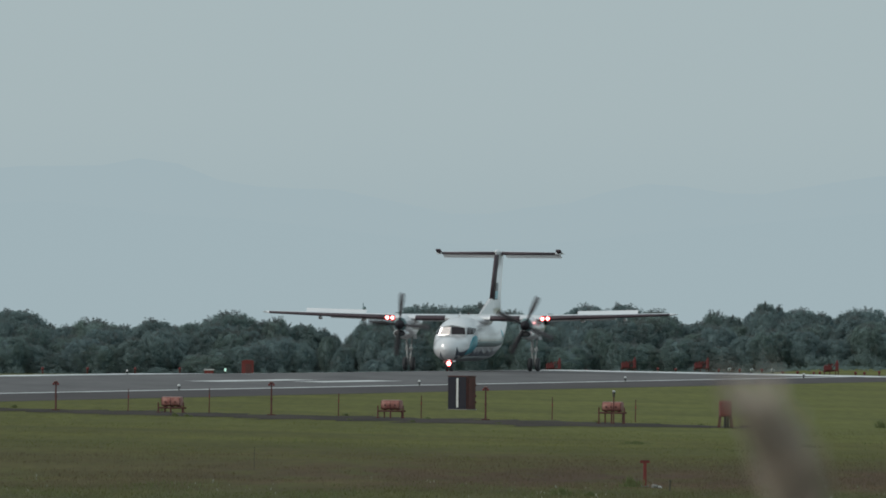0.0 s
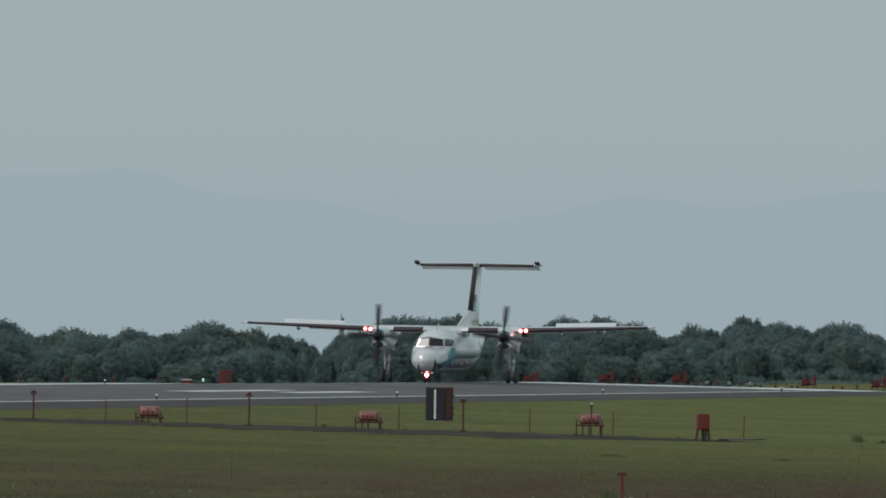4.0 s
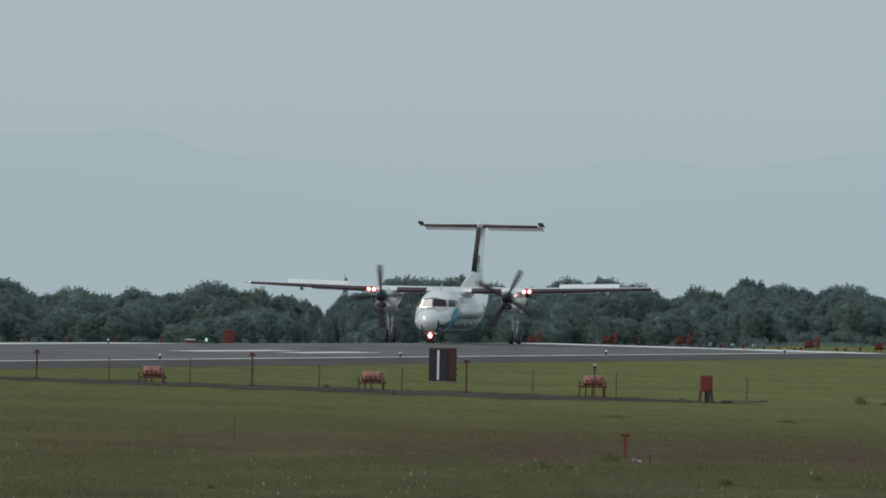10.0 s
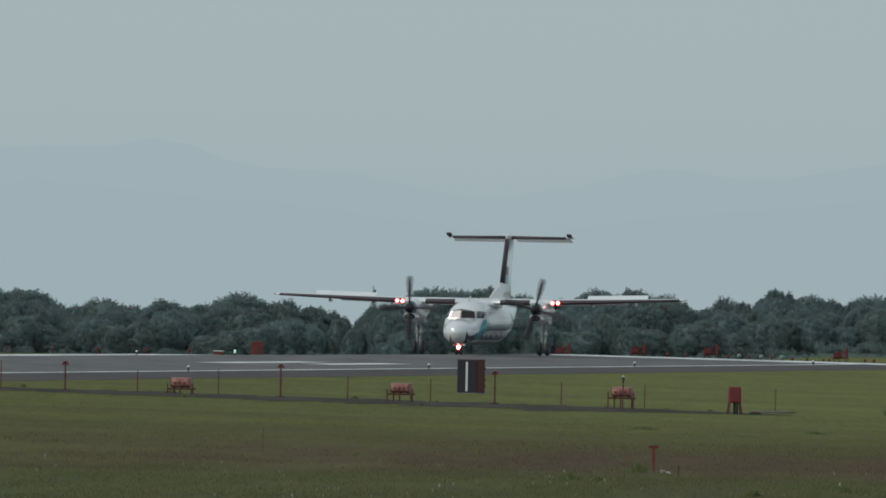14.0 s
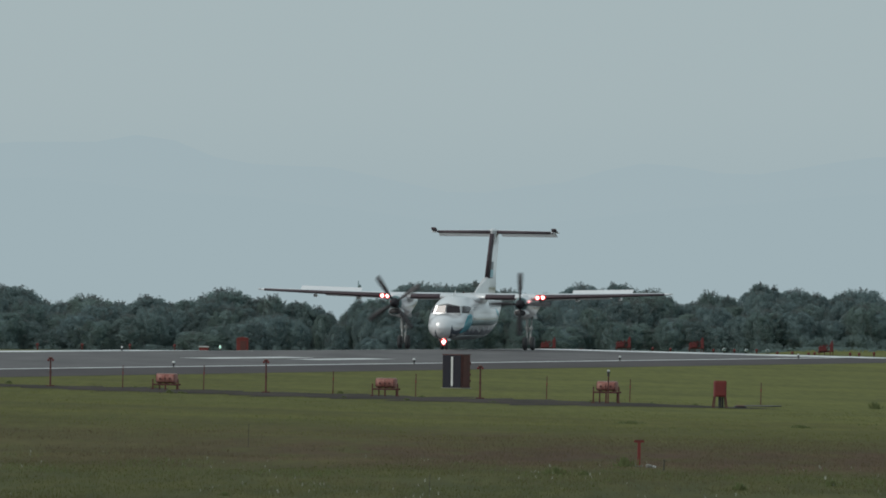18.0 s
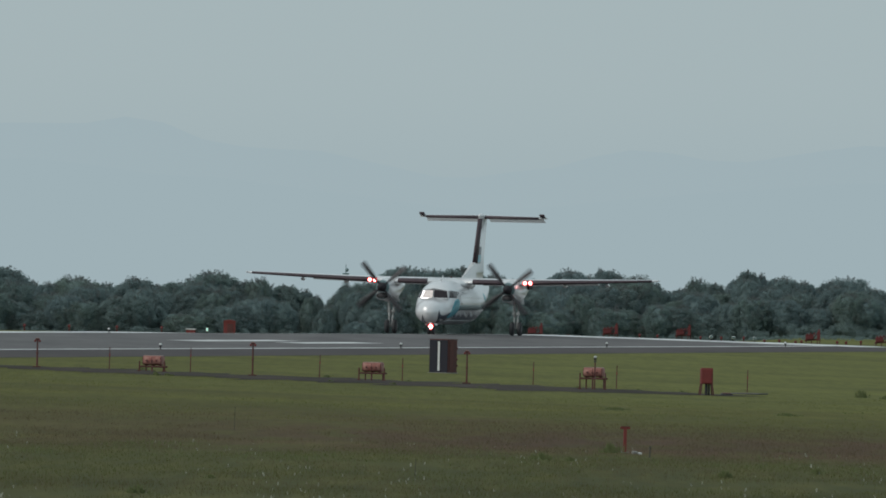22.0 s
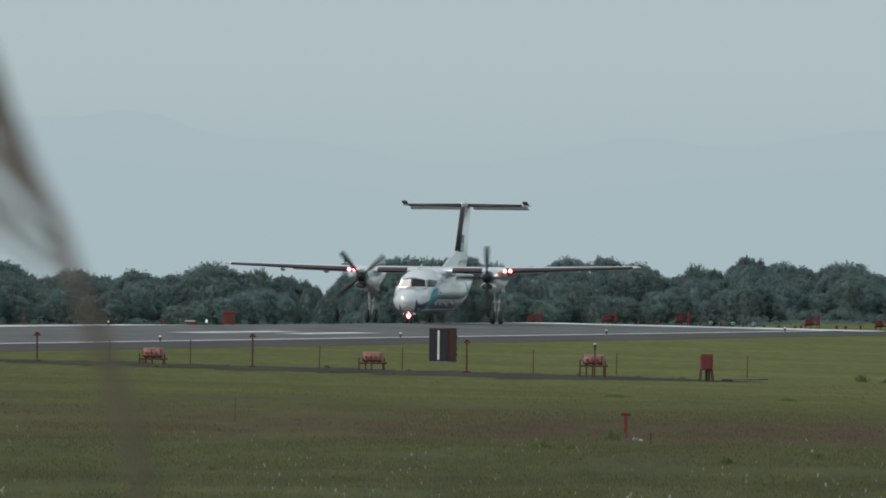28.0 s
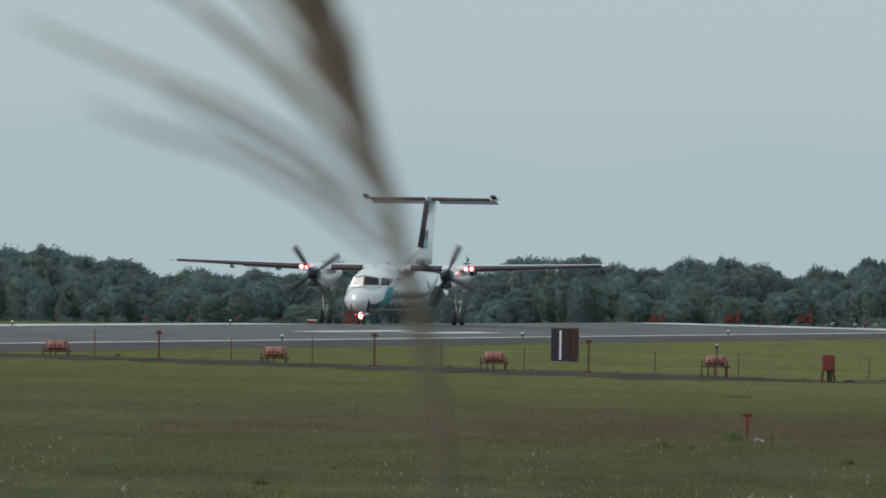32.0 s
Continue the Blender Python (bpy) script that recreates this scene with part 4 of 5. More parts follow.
    for sgn in (1, -1):
        part("tailplane_boot", loft([airfoil(-9.5, 2.1, sgn * 0.2, 7.33, 0.12, lo=0, hi=.10, grow=.012),
                                     airfoil(-9.7, 1.45, sgn * 3.6, 7.33, 0.11, lo=0, hi=.12, grow=.012)]), M_BOOT, plane,
             "black rubber de-icing boot", smooth=True)
        part("elevator_horn", box((0.80, 0.32, 0.13), (-9.85, sgn * 3.82, 7.45), 0.045, (0, -16, 0)), M_BOOT, plane, "dark elevator horn balance")
        part("elevator", box((0.62, 3.55, 0.05), (-11.28, sgn * 1.98, 7.18), 0.02, (0, -17, -3 * sgn)), M_WHITE, plane)
    part("fin_cap", ball((-9.6, 0, 7.42), 0.2, (5.0, 0.9, 0.9)), M_WHITE, plane, smooth=True)
    # nose gear
    part("nose_strut", rod((7.95, 0, 0.9), (7.95, 0, 0.32), 0.07, 0.06, 10), M_GEAR, plane)
    part("nose_drag_brace", rod((7.2, 0, 1.0), (7.93, 0, 0.62), 0.04, 0.04, 8), M_GEAR, plane)
    part("nose_axle", rod((7.95, -0.2, 0.28), (7.95, 0.2, 0.28), 0.035, 0.035, 8), M_METAL, plane)
    for side in (-0.22, 0.22):
        part("nose_gear_door", box((0.95, 0.025, 0.34), (7.9, side * 1.2, 0.72), 0.01, (side * 40, 0, 0)), M_WHITE, plane)
    for side in (-0.15, 0.15):
        wheels.append(make_wheel(plane, (7.95, side, 0.28), 0.28, 0.15))
    lamp = part("taxi_light", rod((8.02, 0, 0.47), (8.14, 0, 0.47), 0.17, 0.19, 18), M_LIGHTR, plane, "glowing nose-gear taxi light")
    part("lens", ball((8.15, 0, 0.47), 0.13, (0.4, 1, 1)), M_LIGHT, lamp)
    return plane


def make_wheel(plane, at, r, w):
    bm = bmesh.new()
    prof = [(-w / 2, r * .62), (-w / 2, r * .86), (-w * .36, r * .97), (0, r), (w * .36, r * .97), (w / 2, r * .86), (w / 2, r * .62)]
    loft([[Vector((pr * math.cos(a), py, pr * math.sin(a))) for a in (2 * math.pi * k / 20 for k in range(20))] for py, pr in prof], bm=bm)
    tyre = part("wheel", bm, M_TYRE, plane, "black rubber tyre on a grey rim", smooth=True)
    tyre.matrix_basis = pose(*at)
    part("rim", rod((0, -w * .53, 0), (0, w * .53, 0), r * .58, r * .58, 14), M_RIM, tyre)
    return (tyre, at, r)


def make_prop(plane, at, sgn):
    rings = [[Vector((x, r * math.cos(a), r * math.sin(a))) for a in (2 * math.pi * k / 20 for k in range(20))]
             for x, r in ((-0.16, .29), (0.0, .29), (0.2, .25), (0.38, .17), (0.5, .08), (0.55, .02))]
    hub = part("propeller", loft(rings), M_SPIN, plane, "four-bladed propeller with black spinner", smooth=True)
    hub.matrix_basis = pose(*at)
    for k in range(4):
        rings = []
        for rad, ch, th, tw in ((0.26, .16, .12, 50), (0.55, .22, .08, 42), (1.0, .36, .05, 32), (1.5, .37, .035, 24), (1.85, .32, .022, 20),
                                (1.98, .14, .012, 19)):
            c, s = math.cos(radians(tw)), math.sin(radians(tw))
            ring = []
            for u, v in ((-.5, 0), (-.25, .8), (.1, 1), (.5, 0), (.1, -1), (-.25, -.8)):
                p, q = u * ch, v * th / 2
                ring.append(Vector((p * s + q * c, p * c - q * s, rad)))
            rings.append(ring)
        blade = part("blade", loft(rings), M_BLADE, hub, smooth=True)
        blade.matrix_basis = pose(0, 0, 0, 90 * k, 0, 0)
    return (hub, at, sgn)


def spoiler_pose(sgn, up):
    """The spoiler's pose on the wing; up: degrees it is raised. The hinge is its front edge."""
    le, chord, z, th = wing_at(9.0)
    return pose(le - chord * 0.60, sgn * 8.55, z + 0.125, sgn * 1.7, up - 7, 0)


wheels, props, spoilers = [], [], []
PLANE = airplane()


# ---- things on the field ----
def papi_unit(s, leg):
    """A drop-nosed light unit on a tubular frame; the ground falls away, so that each stands on longer legs."""
    at = spot(s, -308, 0.02)
    u = thing("approach_light_unit", at, "faded orange approach-angle light unit on a dark red tubular stand", "airfield light",
              "row of approach-angle lights", turn=-10)
    def bulge(v):
        return math.copysign(abs(v) ** 0.55, v)
    body = loft([[Vector((x, 0.40 * k * bulge(math.cos(a)), leg + 0.25 + 0.19 * k * bulge(math.sin(a))))
                  for a in (2 * math.pi * j / 24 for j in range(24))]
                 for x, k in ((-0.395, .86), (-0.385, .96), (-0.36, 1), (0.36, 1), (0.385, .96), (0.395, .86))])
    hous = part("housing", body, M_ORANGE, u, "faded orange rounded housing", smooth=True)
    for x in (-0.19, 0.19):
        part("top_cover", box((0.34, 0.56, 0.02), (x, 0, leg + 0.445), 0.008), M_PALE, u, "pale top cover")
    for x in (-0.37, 0.0, 0.37):
        part("band", box((0.025, 0.80, 0.30), (x, 0, leg + 0.25), 0.01), M_MAROON, hous)
    for x in (-0.28, 0.0, 0.28):
        part("bracket", box((0.06, 0.5, 0.09), (x, 0, leg + 0.045), 0.01), M_MAROON, u)
    for x in (-0.2, 0.0, 0.2):
        part("lens", rod((x, -0.44, leg + 0.24), (x, -0.40, leg + 0.24), 0.045, 0.045, 10), M_MAROON, hous)
    for y in (-0.3, 0.3):
        part("frame_rail", rod((-0.52, y, leg), (0.52, y, leg), 0.035, 0.035, 8), M_MAROON, u)
    for x in (-0.42, 0.42):
        part("cross_rail", rod((x, -0.34, leg), (x, 0.34, leg), 0.03, 0.03, 8), M_MAROON, u)
    for x in (-0.52, -0.36, 0.36, 0.52):
        y = -0.3 if abs(x) > 0.4 else 0.3
        part("leg", rod((x, y, 0), (x, y, leg + (0.22 if abs(x) > 0.4 else 0.0)), 0.03, 0.03, 8), M_MAROON, u)
    part("leg", rod((0, -0.3, 0), (0, -0.3, leg), 0.035, 0.035, 8), M_MAROON, u)
    for x in (-0.52, 0.52):
        part("foot", box((0.16, 0.16, 0.03), (x, -0.3, 0.015), 0.006), M_MAROON, u)


for s, leg in ((32.62, 0.17), (41.68, 0.19), (50.75, 0.28), (59.83, 0.43)):
    papi_unit(s, leg)


def lamp_post(at, height):
    p = thing("obstruction_post", at, "weathered dark red steel post with a small lamp head", "post", "red posts along the gravel strip")
    part("pole", rod((0, 0, 0), (0.0, 0, height - 0.10), 0.042, 0.032, 10), M_MAROON, p)
    part("collar", rod((0, 0, height * .45), (0, 0, height * .45 + .06), 0.055, 0.055, 10), M_MAROON, p)
    part("head", box((0.17, 0.13, 0.09), (0, 0, height - 0.06), 0.03), M_MAROON, p, "weathered lamp head")
    part("cap", box((0.11, 0.10, 0.02), (0, 0, height - 0.01), 0.006), M_PALE, p, "pale weathered cap")
    for x in (-0.09, 0.09):
        part("lamp", ball((x, -0.06, height - 0.13), 0.05), M_RED, p)
    part("base_plate", box((0.34, 0.34, 0.04), (0, 0, 0.02), 0.008), M_MAROON, p)


for x, y, height in ((-15.98, 588.3, 1.19), (-7.23, 588.0, 1.36), (1.46, 589.0, 1.36)):
    lamp_post(base(x, y, 0.018), height)


def thin_post(at, height, turn):
    p = thing("marker_post", at, "thin dark red steel marker post on the gravel strip", "post", "thin marker posts", turn)
    part("pole", rod((0, 0, 0), (0.012, 0, height), 0.023, 0.019, 8), M_MAROON, p)
    part("cap", rod((0.012, 0, height), (0.012, 0, height + 0.03), 0.027, 0.016, 8), M_MAROON, p)
    part("band", rod((0.008, 0, height * .62), (0.01, 0, height * .74), 0.027, 0.026, 8), M_RED, p, "red band")


for x, y, height in ((-18.6, 588.5, 1.10), (-13.1, 590.7, 0.88), (-9.82, 592.0, 0.98), (-4.53, 590.4, 0.90), (-1.16, 589.6, 0.90),
                     (4.21, 596.0, 0.90), (7.61, 594.0, 0.90), (13.06, 598.0, 0.88)):
    thin_post(base(x, y, 0.015), height, 0)


def cabinet():
    c = thing("control_cabinet", base(11.06, 581.5, 0.0), "red steel control cabinet on four legs", "cabinet", turn=8)
    body = part("body", box((0.48, 0.40, 0.62), (0, 0, 0.76), 0.03), M_RED, c, "red steel cabinet body")
    part("roof", box((0.44, 0.36, 0.03), (0, 0, 1.08), 0.012), M_RED, c)
    door = part("door", box((0.41, 0.02, 0.52), (0, -0.21, 0.76), 0.008), M_RED, c, "red cabinet door")
    part("handle", box((0.03, 0.03, 0.12), (0.18, -0.23, 0.76), 0.008), M_MAROON, door)
    for x in (-0.21, 0.21):
        for y in (-0.17, 0.17):
            part("leg", rod((x * 1.28, y * 1.2, 0), (x, y, 0.47), 0.028, 0.028, 8), M_MAROON, c)
    part("conduit", rod((0.0, 0, 0), (0.0, 0, 0.46), 0.06, 0.06, 8), M_BLACK, c, "dark cable conduit")
    part("conduit", rod((0.12, 0.05, 0), (0.12, 0.05, 0.46), 0.04, 0.04, 8), M_BLACK, c, "dark cable conduit")


cabinet()
slab = thing("drain_cover", base(11.95, 585, 0.018), "dark steel drain cover on the gravel", "cover")
part("frame", box((0.46, 2.4, 0.05), (0, 0, 0.025), 0.01), M_BLACK, slab)
part("grate", box((0.34, 2.2, 0.03), (0, 0, 0.06), 0.01), M_MAROON, slab)
tagged(part("concrete_slab", box((1.3, 3.2, 0.05), (0, 0, 0), 0.015), M_SLAB, None), "grey stained concrete slab set flush in the gravel", "slab")
bpy.data.objects["concrete_slab"].matrix_world = pose(*base(12.9, 592, 0.02), 0, 0, -10)


def lamp_mast():
    m = thing("lamp_mast", base(6.62, 585.0, 0.018), "slim dark mast with a white lamp on top", "lamp mast")
    part("pole", rod((0, 0, 0), (0, 0, 1.22), 0.03, 0.026, 8), M_MAROON, m)
    part("collar", rod((0, 0, 1.10), (0, 0, 1.16), 0.055, 0.055, 8), M_BLACK, m)
    part("lamp", ball((0, 0, 1.31), 0.062, (1, 1, .8)), M_LAMPW, m, "white lamp dome")
    part("clamp", rod((0, 0, 1.20), (0, 0, 1.27), 0.06, 0.07, 8), M_BLACK, m)


lamp_mast()


def distance_sign():
    g = thing("distance_marker_sign", base(0.326, 632.5, -0.02), "black runway distance board with one white upright stripe", "sign", turn=-24)
    part("box", box((0.90, 0.97, 1.46), (0, 0.485, 0.74), 0.02), M_MAROON, g, "dark red box body")
    part("face", box((0.86, 0.03, 1.41), (0, -0.012, 0.75), 0.01), M_SIGNB, g, "black sign face")
    part("stripe", box((0.097, 0.02, 1.28), (0.02, -0.034, 0.76), 0.006), M_SIGNW, g, "white upright stripe")
    side = part("side_door", box((0.03, 0.76, 1.24), (0.46, 0.51, 0.77), 0.01), M_MAROON, g, "dark red side door")
    for z in (0.35, 0.62, 1.11):
        part("hinge", box((0.05, 0.08, 0.10), (0.48, 0.90, z), 0.012), M_MAROON, side)
    part("base_plate", box((0.98, 1.06, 0.05), (0, 0.485, 0.02), 0.01), M_CONC, g, "low concrete base plate")
    part("roof_edge", box((0.94, 1.01, 0.03), (0, 0.485, 1.49), 0.008), M_MAROON, g)


distance_sign()


def tee_marker():
    t = thing("tee_marker", base(5.28, 391.3, -0.01), "red T-shaped steel marker standing in rough grass", "marker", turn=4)
    part("post", box((0.085, 0.085, 0.66), (0, 0, 0.33), 0.012), M_RED, t)
    part("crossbar", box((0.27, 0.09, 0.055), (0, 0, 0.685), 0.012), M_RED, t)
    part("cap_plate", box((0.24, 0.11, 0.02), (0, 0, 0.722), 0.004), M_MAROON, t)
    part("foot_plate", box((0.2, 0.2, 0.03), (0, 0, 0.025), 0.005), M_CONC, t)


tee_marker()


def stick(x, y, height, w, label):
    p = thing("stake", base(x, y, -0.01), label, "stake")
    part("shaft", rod((0, 0, 0), (0.01, 0, height), w, w * .8, 7), M_STAKE, p)
    part("knob", ball((0.01, 0, height), w * 1.5, seg=8), M_STAKE, p)


stick(5.83, 383.0, 0.28, 0.022, "short dark stake in rough grass")
stick(-5.67, 421.3, 0.66, 0.010, "thin dark stake in the turf")
stick(-0.31, 335.5, 0.42, 0.009, "thin dark stake in rough grass")
stone = thing("marker_stone", base(5.52, 389.0, 0), "small pale concrete marker stone in the grass", "stone")
part("block", box((0.16, 0.14, 0.10), (0, 0, 0.04), 0.03, (5, 8, 20)), M_CONC, stone)
part("chip", box((0.08, 0.10, 0.06), (0.14, 0.05, 0.02), 0.02, (15, 4, 40)), M_LAMPW, stone)


def edge_light(at):
    e = thing("runway_edge_light", at, "small white domed runway edge light on a dark stem", "airfield light", "runway edge lights")
    part("stem", rod((0, 0, 0), (0, 0, 0.17), 0.035, 0.03, 8), M_BLACK, e)
    part("collar", rod((0, 0, 0.15), (0, 0, 0.21), 0.07, 0.08, 12), M_BLACK, e)
    part("dome", ball((0, 0, 0.235), 0.078, (1, 1, 1.1), 12), M_LAMPW, e, "white glass dome")
    part("base_ring", rod((0, 0, 0), (0, 0, 0.025), 0.14, 0.14, 12), M_CONC, e)
    return e


first = edge_light(spot(21.8, -271, 0.025))
for a in (-205, -139.5, -72.9, -5.1):
    copy_thing(first, pose(*spot(21.8, a, 0.025)))
for a in (-60, 5, -125):
    copy_thing(first, pose(*spot(-22.6, a, 0.0)))


# ---- beyond the runway ----
def shed():
    s = thing("equipment_shelter", base(-13.6, 975, -0.01), "small red equipment shelter with a rounded roof beyond the runway", "shelter")
    part("walls", box((0.80, 0.7, 1.02), (0, 0, 0.54), 0.02), M_RED, s)
    part("plinth", box((0.90, 0.8, 0.07), (0, 0, 0.03), 0.01), M_CONC, s)
    part("roof", loft([[Vector((0.43 * math.cos(a), y, 1.04 + 0.12 * math.sin(a))) for a in (math.pi * k / 8 for k in range(9))]
                       for y in (-0.39, 0.39)]), M_RED, s)
    d = part("door", box((0.42, 0.03, 0.80), (0.05, -0.36, 0.50), 0.01), M_MAROON, s)
    part("handle", box((0.03, 0.03, 0.08), (0.18, -0.385, 0.52), 0.005), M_BLACK, d)
    c = thing("equipment_box", base(-16.2, 975, -0.01), "low red equipment box with a white lid beyond the runway", "box")
    part("body", box((0.62, 0.5, 0.40), (0, 0, 0.25), 0.02), M_RED, c)
    part("lid", box((0.70, 0.58, 0.08), (0, 0, 0.49), 0.02), M_LAMPW, c, "white lid")
    for x in (-0.25, 0.25):
        part("foot", box((0.08, 0.3, 0.06), (x, 0, 0.03), 0.01), M_BLACK, c)
    p = thing("signal_post", base(-15.1, 975, -0.01), "short dark post with a pale green glowing signal lamp", "signal lamp")
    part("stem", rod((0, 0, 0), (0, 0, 0.34), 0.06, 0.05, 8), M_BLACK, p)
    part("housing", box((0.16, 0.16, 0.28), (0, 0, 0.47), 0.03), M_LAMPW, p)
    part("lamp", box((0.12, 0.02, 0.18), (0, -0.09, 0.49), 0.008), M_GREENL, p, "glowing pale green lamp")


shed()


def tower():
    t = thing("radio_mast", base(-6.6, 1098, -0.02), "thin grey lattice radio mast behind the wood", "mast")
    for x, y in ((-0.3, -0.2), (0.3, -0.2), (0, 0.3)):
        part("leg", rod((x, y, 0), (x * .3, y * .3, 5.6), 0.05, 0.04, 6), M_GREYP, t)
    for k in range(7):
        z, w = 0.6 + 0.8 * k, 0.3 - 0.03 * k
        part("crosspiece", rod((-w, -w * .6, z), (w, -w * .6, z + 0.25), 0.03, 0.03, 5), M_GREYP, t)
    part("platform", box((0.5, 0.4, 0.12), (0, 0, 5.6), 0.03), M_GREYP, t)
    part("aerial", rod((0, 0, 5.6), (0, 0, 6.3), 0.05, 0.03, 6), M_GREYP, t)
    part("drum", ball((0.08, -0.1, 5.9), 0.14, seg=8), M_GREYP, t)


tower()


def approach_row(x):
    """An inclined red steel stand for a bar of approach lights."""
    b = thing("approach_light_stand", base(x, 974, -0.01), "red steel stand with a stepped bar of lights", "airfield light",
              "approach light stands", turn=4)
    part("lower_beam", box((1.15, 0.10, 0.12), (-0.06, 0.05, 0.42), 0.02, (0, -5, 0)), M_MAROON, b)
    part("housing", box((0.62, 0.26, 0.34), (-0.26, 0, 0.62), 0.04, (0, -7, 0)), M_STAND, b, "red sloping housing")
    part("tower", box((0.24, 0.20, 0.62), (0.46, 0, 0.72), 0.03), M_STAND, b, "red upright housing")
    for px, ph in ((-0.52, .44), (-0.1, .46), (0.36, .50), (0.56, .50)):
        part("leg", box((0.07, 0.08, ph), (px, 0, ph / 2), 0.01), M_MAROON, b)
    for px, pz in ((-0.45, .80), (-0.2, .85), (0.08, .86)):
        part("lamp", rod((px, -0.16, pz), (px, 0.04, pz - 0.03), 0.075, 0.06, 10), M_STAND, b, "red lamp housing")
    part("brace", rod((0.0, 0, 0.5), (0.40, 0, 0.95), 0.035, 0.035, 6), M_STAND, b)
    part("tip_lamp", box((0.13, 0.13, 0.18), (0.48, 0, 1.10), 0.03), M_STAND, b)
    b.scale = (0.86, 1.0, 0.94)


for x in (6.95, 12.0, 16.9, 25.6, 30.3):
    approach_row(x)


def small_red(x, y, height, w):
    p = thing("red_field_light", base(x, y, -0.01), "small red field light on a short stem beyond the runway", "airfield light", "small red field lights")
    part("stem", rod((0, 0, 0), (0, 0, height * .55), w * .22, w * .18, 7), M_MAROON, p)
    part("head", ball((0, 0, height * .72), w * .36, (1, 1, 1.1), 10), M_FARRED, p)
    part("foot", rod((0, 0, 0), (0, 0, 0.05), w * .5, w * .5, 8), M_CONC, p)


for x in (-27.3, -24.3, -21.1, -18.1, -30.4, -33.3):
    small_red(x, 972, 0.74, 0.30)
for x, k in ((14.0, .45), (15.2, .4), (18.1, .4), (19.5, .45), (21.0, .5), (23.4, .35), (27.3, .4), (28.9, .5), (9.2, .35), (22.4, .3), (24.5, .3), (24.9, .35), (27.9, .4), (30.9, .35), (31.6, .3)):
    small_red(x, 976, k, 0.28)


def hooded_lamp(x, y):
    h = thing("hooded_lamp", base(x, y, -0.01), "white hooded field lamp on a short stem beyond the runway", "airfield light", "white hooded lamps")
    part("stem", rod((0, 0, 0), (0, 0, 0.22), 0.05, 0.05, 8), M_BLACK, h)
    part("hood", ball((0, 0.02, 0.33), 0.13, (1, 1, .95), 14), M_LAMPW, h, "white hood")
    part("lens", rod((0, -0.20, 0.33), (0, -0.10, 0.34), 0.09, 0.10, 12), M_GREYP, h, "grey lens")


for x in (18.7, 20.2, 21.6):
    hooded_lamp(x, 970)


# ---- rough grass, weeds and seed heads ----
def blades(name, count, near, far, tall, width, mat, label, seed, cut, scale=(0.30, 0.055), lean=0.35, west=0.0):
    """Upright grass blades where a patchy mask lies above cut; west thins them out towards negative x."""
    r = np.random.RandomState(seed)
    y = near + (far - near) * r.rand(count) ** 1.25
    x = (r.rand(count) * 2 - 1) * (0.043 * y) + 0.001 * y
    mask = np.array([noise.noise((a * scale[0], b * scale[1], seed * 1.7)) + 0.5 * noise.noise((a * scale[0] * 4, b * scale[1] * 4, seed * 3.1))
                     for a, b in zip(x, y)])
    edge = np.minimum(1.0, np.minimum(y - near, far - y) / (0.2 * (far - near)))
    keep = mask + 0.35 * (edge - 1) - west * np.clip((2 - x) / 16, 0, 1) > cut + 0.18 * r.normal(size=count)
    x, y, edge = x[keep], y[keep], edge[keep]
    n = len(x)
    s = (x - PX) * CS - (y - PY) * SN
    z = np.array([ground_z(v) for v in s])
    h = tall * (0.35 + 0.8 * r.rand(n)) * (0.35 + 0.65 * edge)
    w = width * (0.6 + 0.8 * r.rand(n))
    ang = r.rand(n) * math.pi
    dx, dy = np.cos(ang) * w / 2, np.sin(ang) * w / 2
    lx, ly = (r.rand(n) - .5) * lean * h * 2, (r.rand(n) - .5) * lean * h * 2
    v = np.empty((n, 3, 3))
    v[:, 0] = np.stack((x - dx, y - dy, z - 0.02), 1)
    v[:, 1] = np.stack((x + dx, y + dy, z - 0.02), 1)
    v[:, 2] = np.stack((x + lx, y + ly, z + h), 1)
    faces = np.arange(n * 3).reshape(n, 3)
    return tagged(from_lists(name, v.reshape(-1, 3).tolist(), faces.tolist(), mat), label, "grass", kind="stuff")


blades("rough_grass", 120000, 262, 402, 0.080, 0.013, M_BLADEG, "rough uncut green grass", 3, -0.12)
blades("dry_grass", 80000, 262, 395, 0.085, 0.011, M_BLADEB, "straw-brown dry grass in patches", 5, -0.04)
blades("seeding_grass", 100000, 376, 474, 0.085, 0.013, M_BLADER, "reddish-brown seeding grass in a wandering band", 7, -0.30, (0.16, 0.035), west=0.26)
blades("dark_grass", 26000, 350, 402, 0.10, 0.024, M_WEED, "dark green coarse grass in low tufts", 9, 0.34, (0.45, 0.09))
blades("mown_grass", 130000, 425, 640, 0.038, 0.022, M_BLADEM, "short mown grass in light and dark patches", 15, -0.05, (0.22, 0.05))
blades("coarse_grass", 16000, 470, 540, 0.08, 0.03, M_WEED, "dark green coarse grass in low tufts", 13, 0.36, (0.3, 0.08))


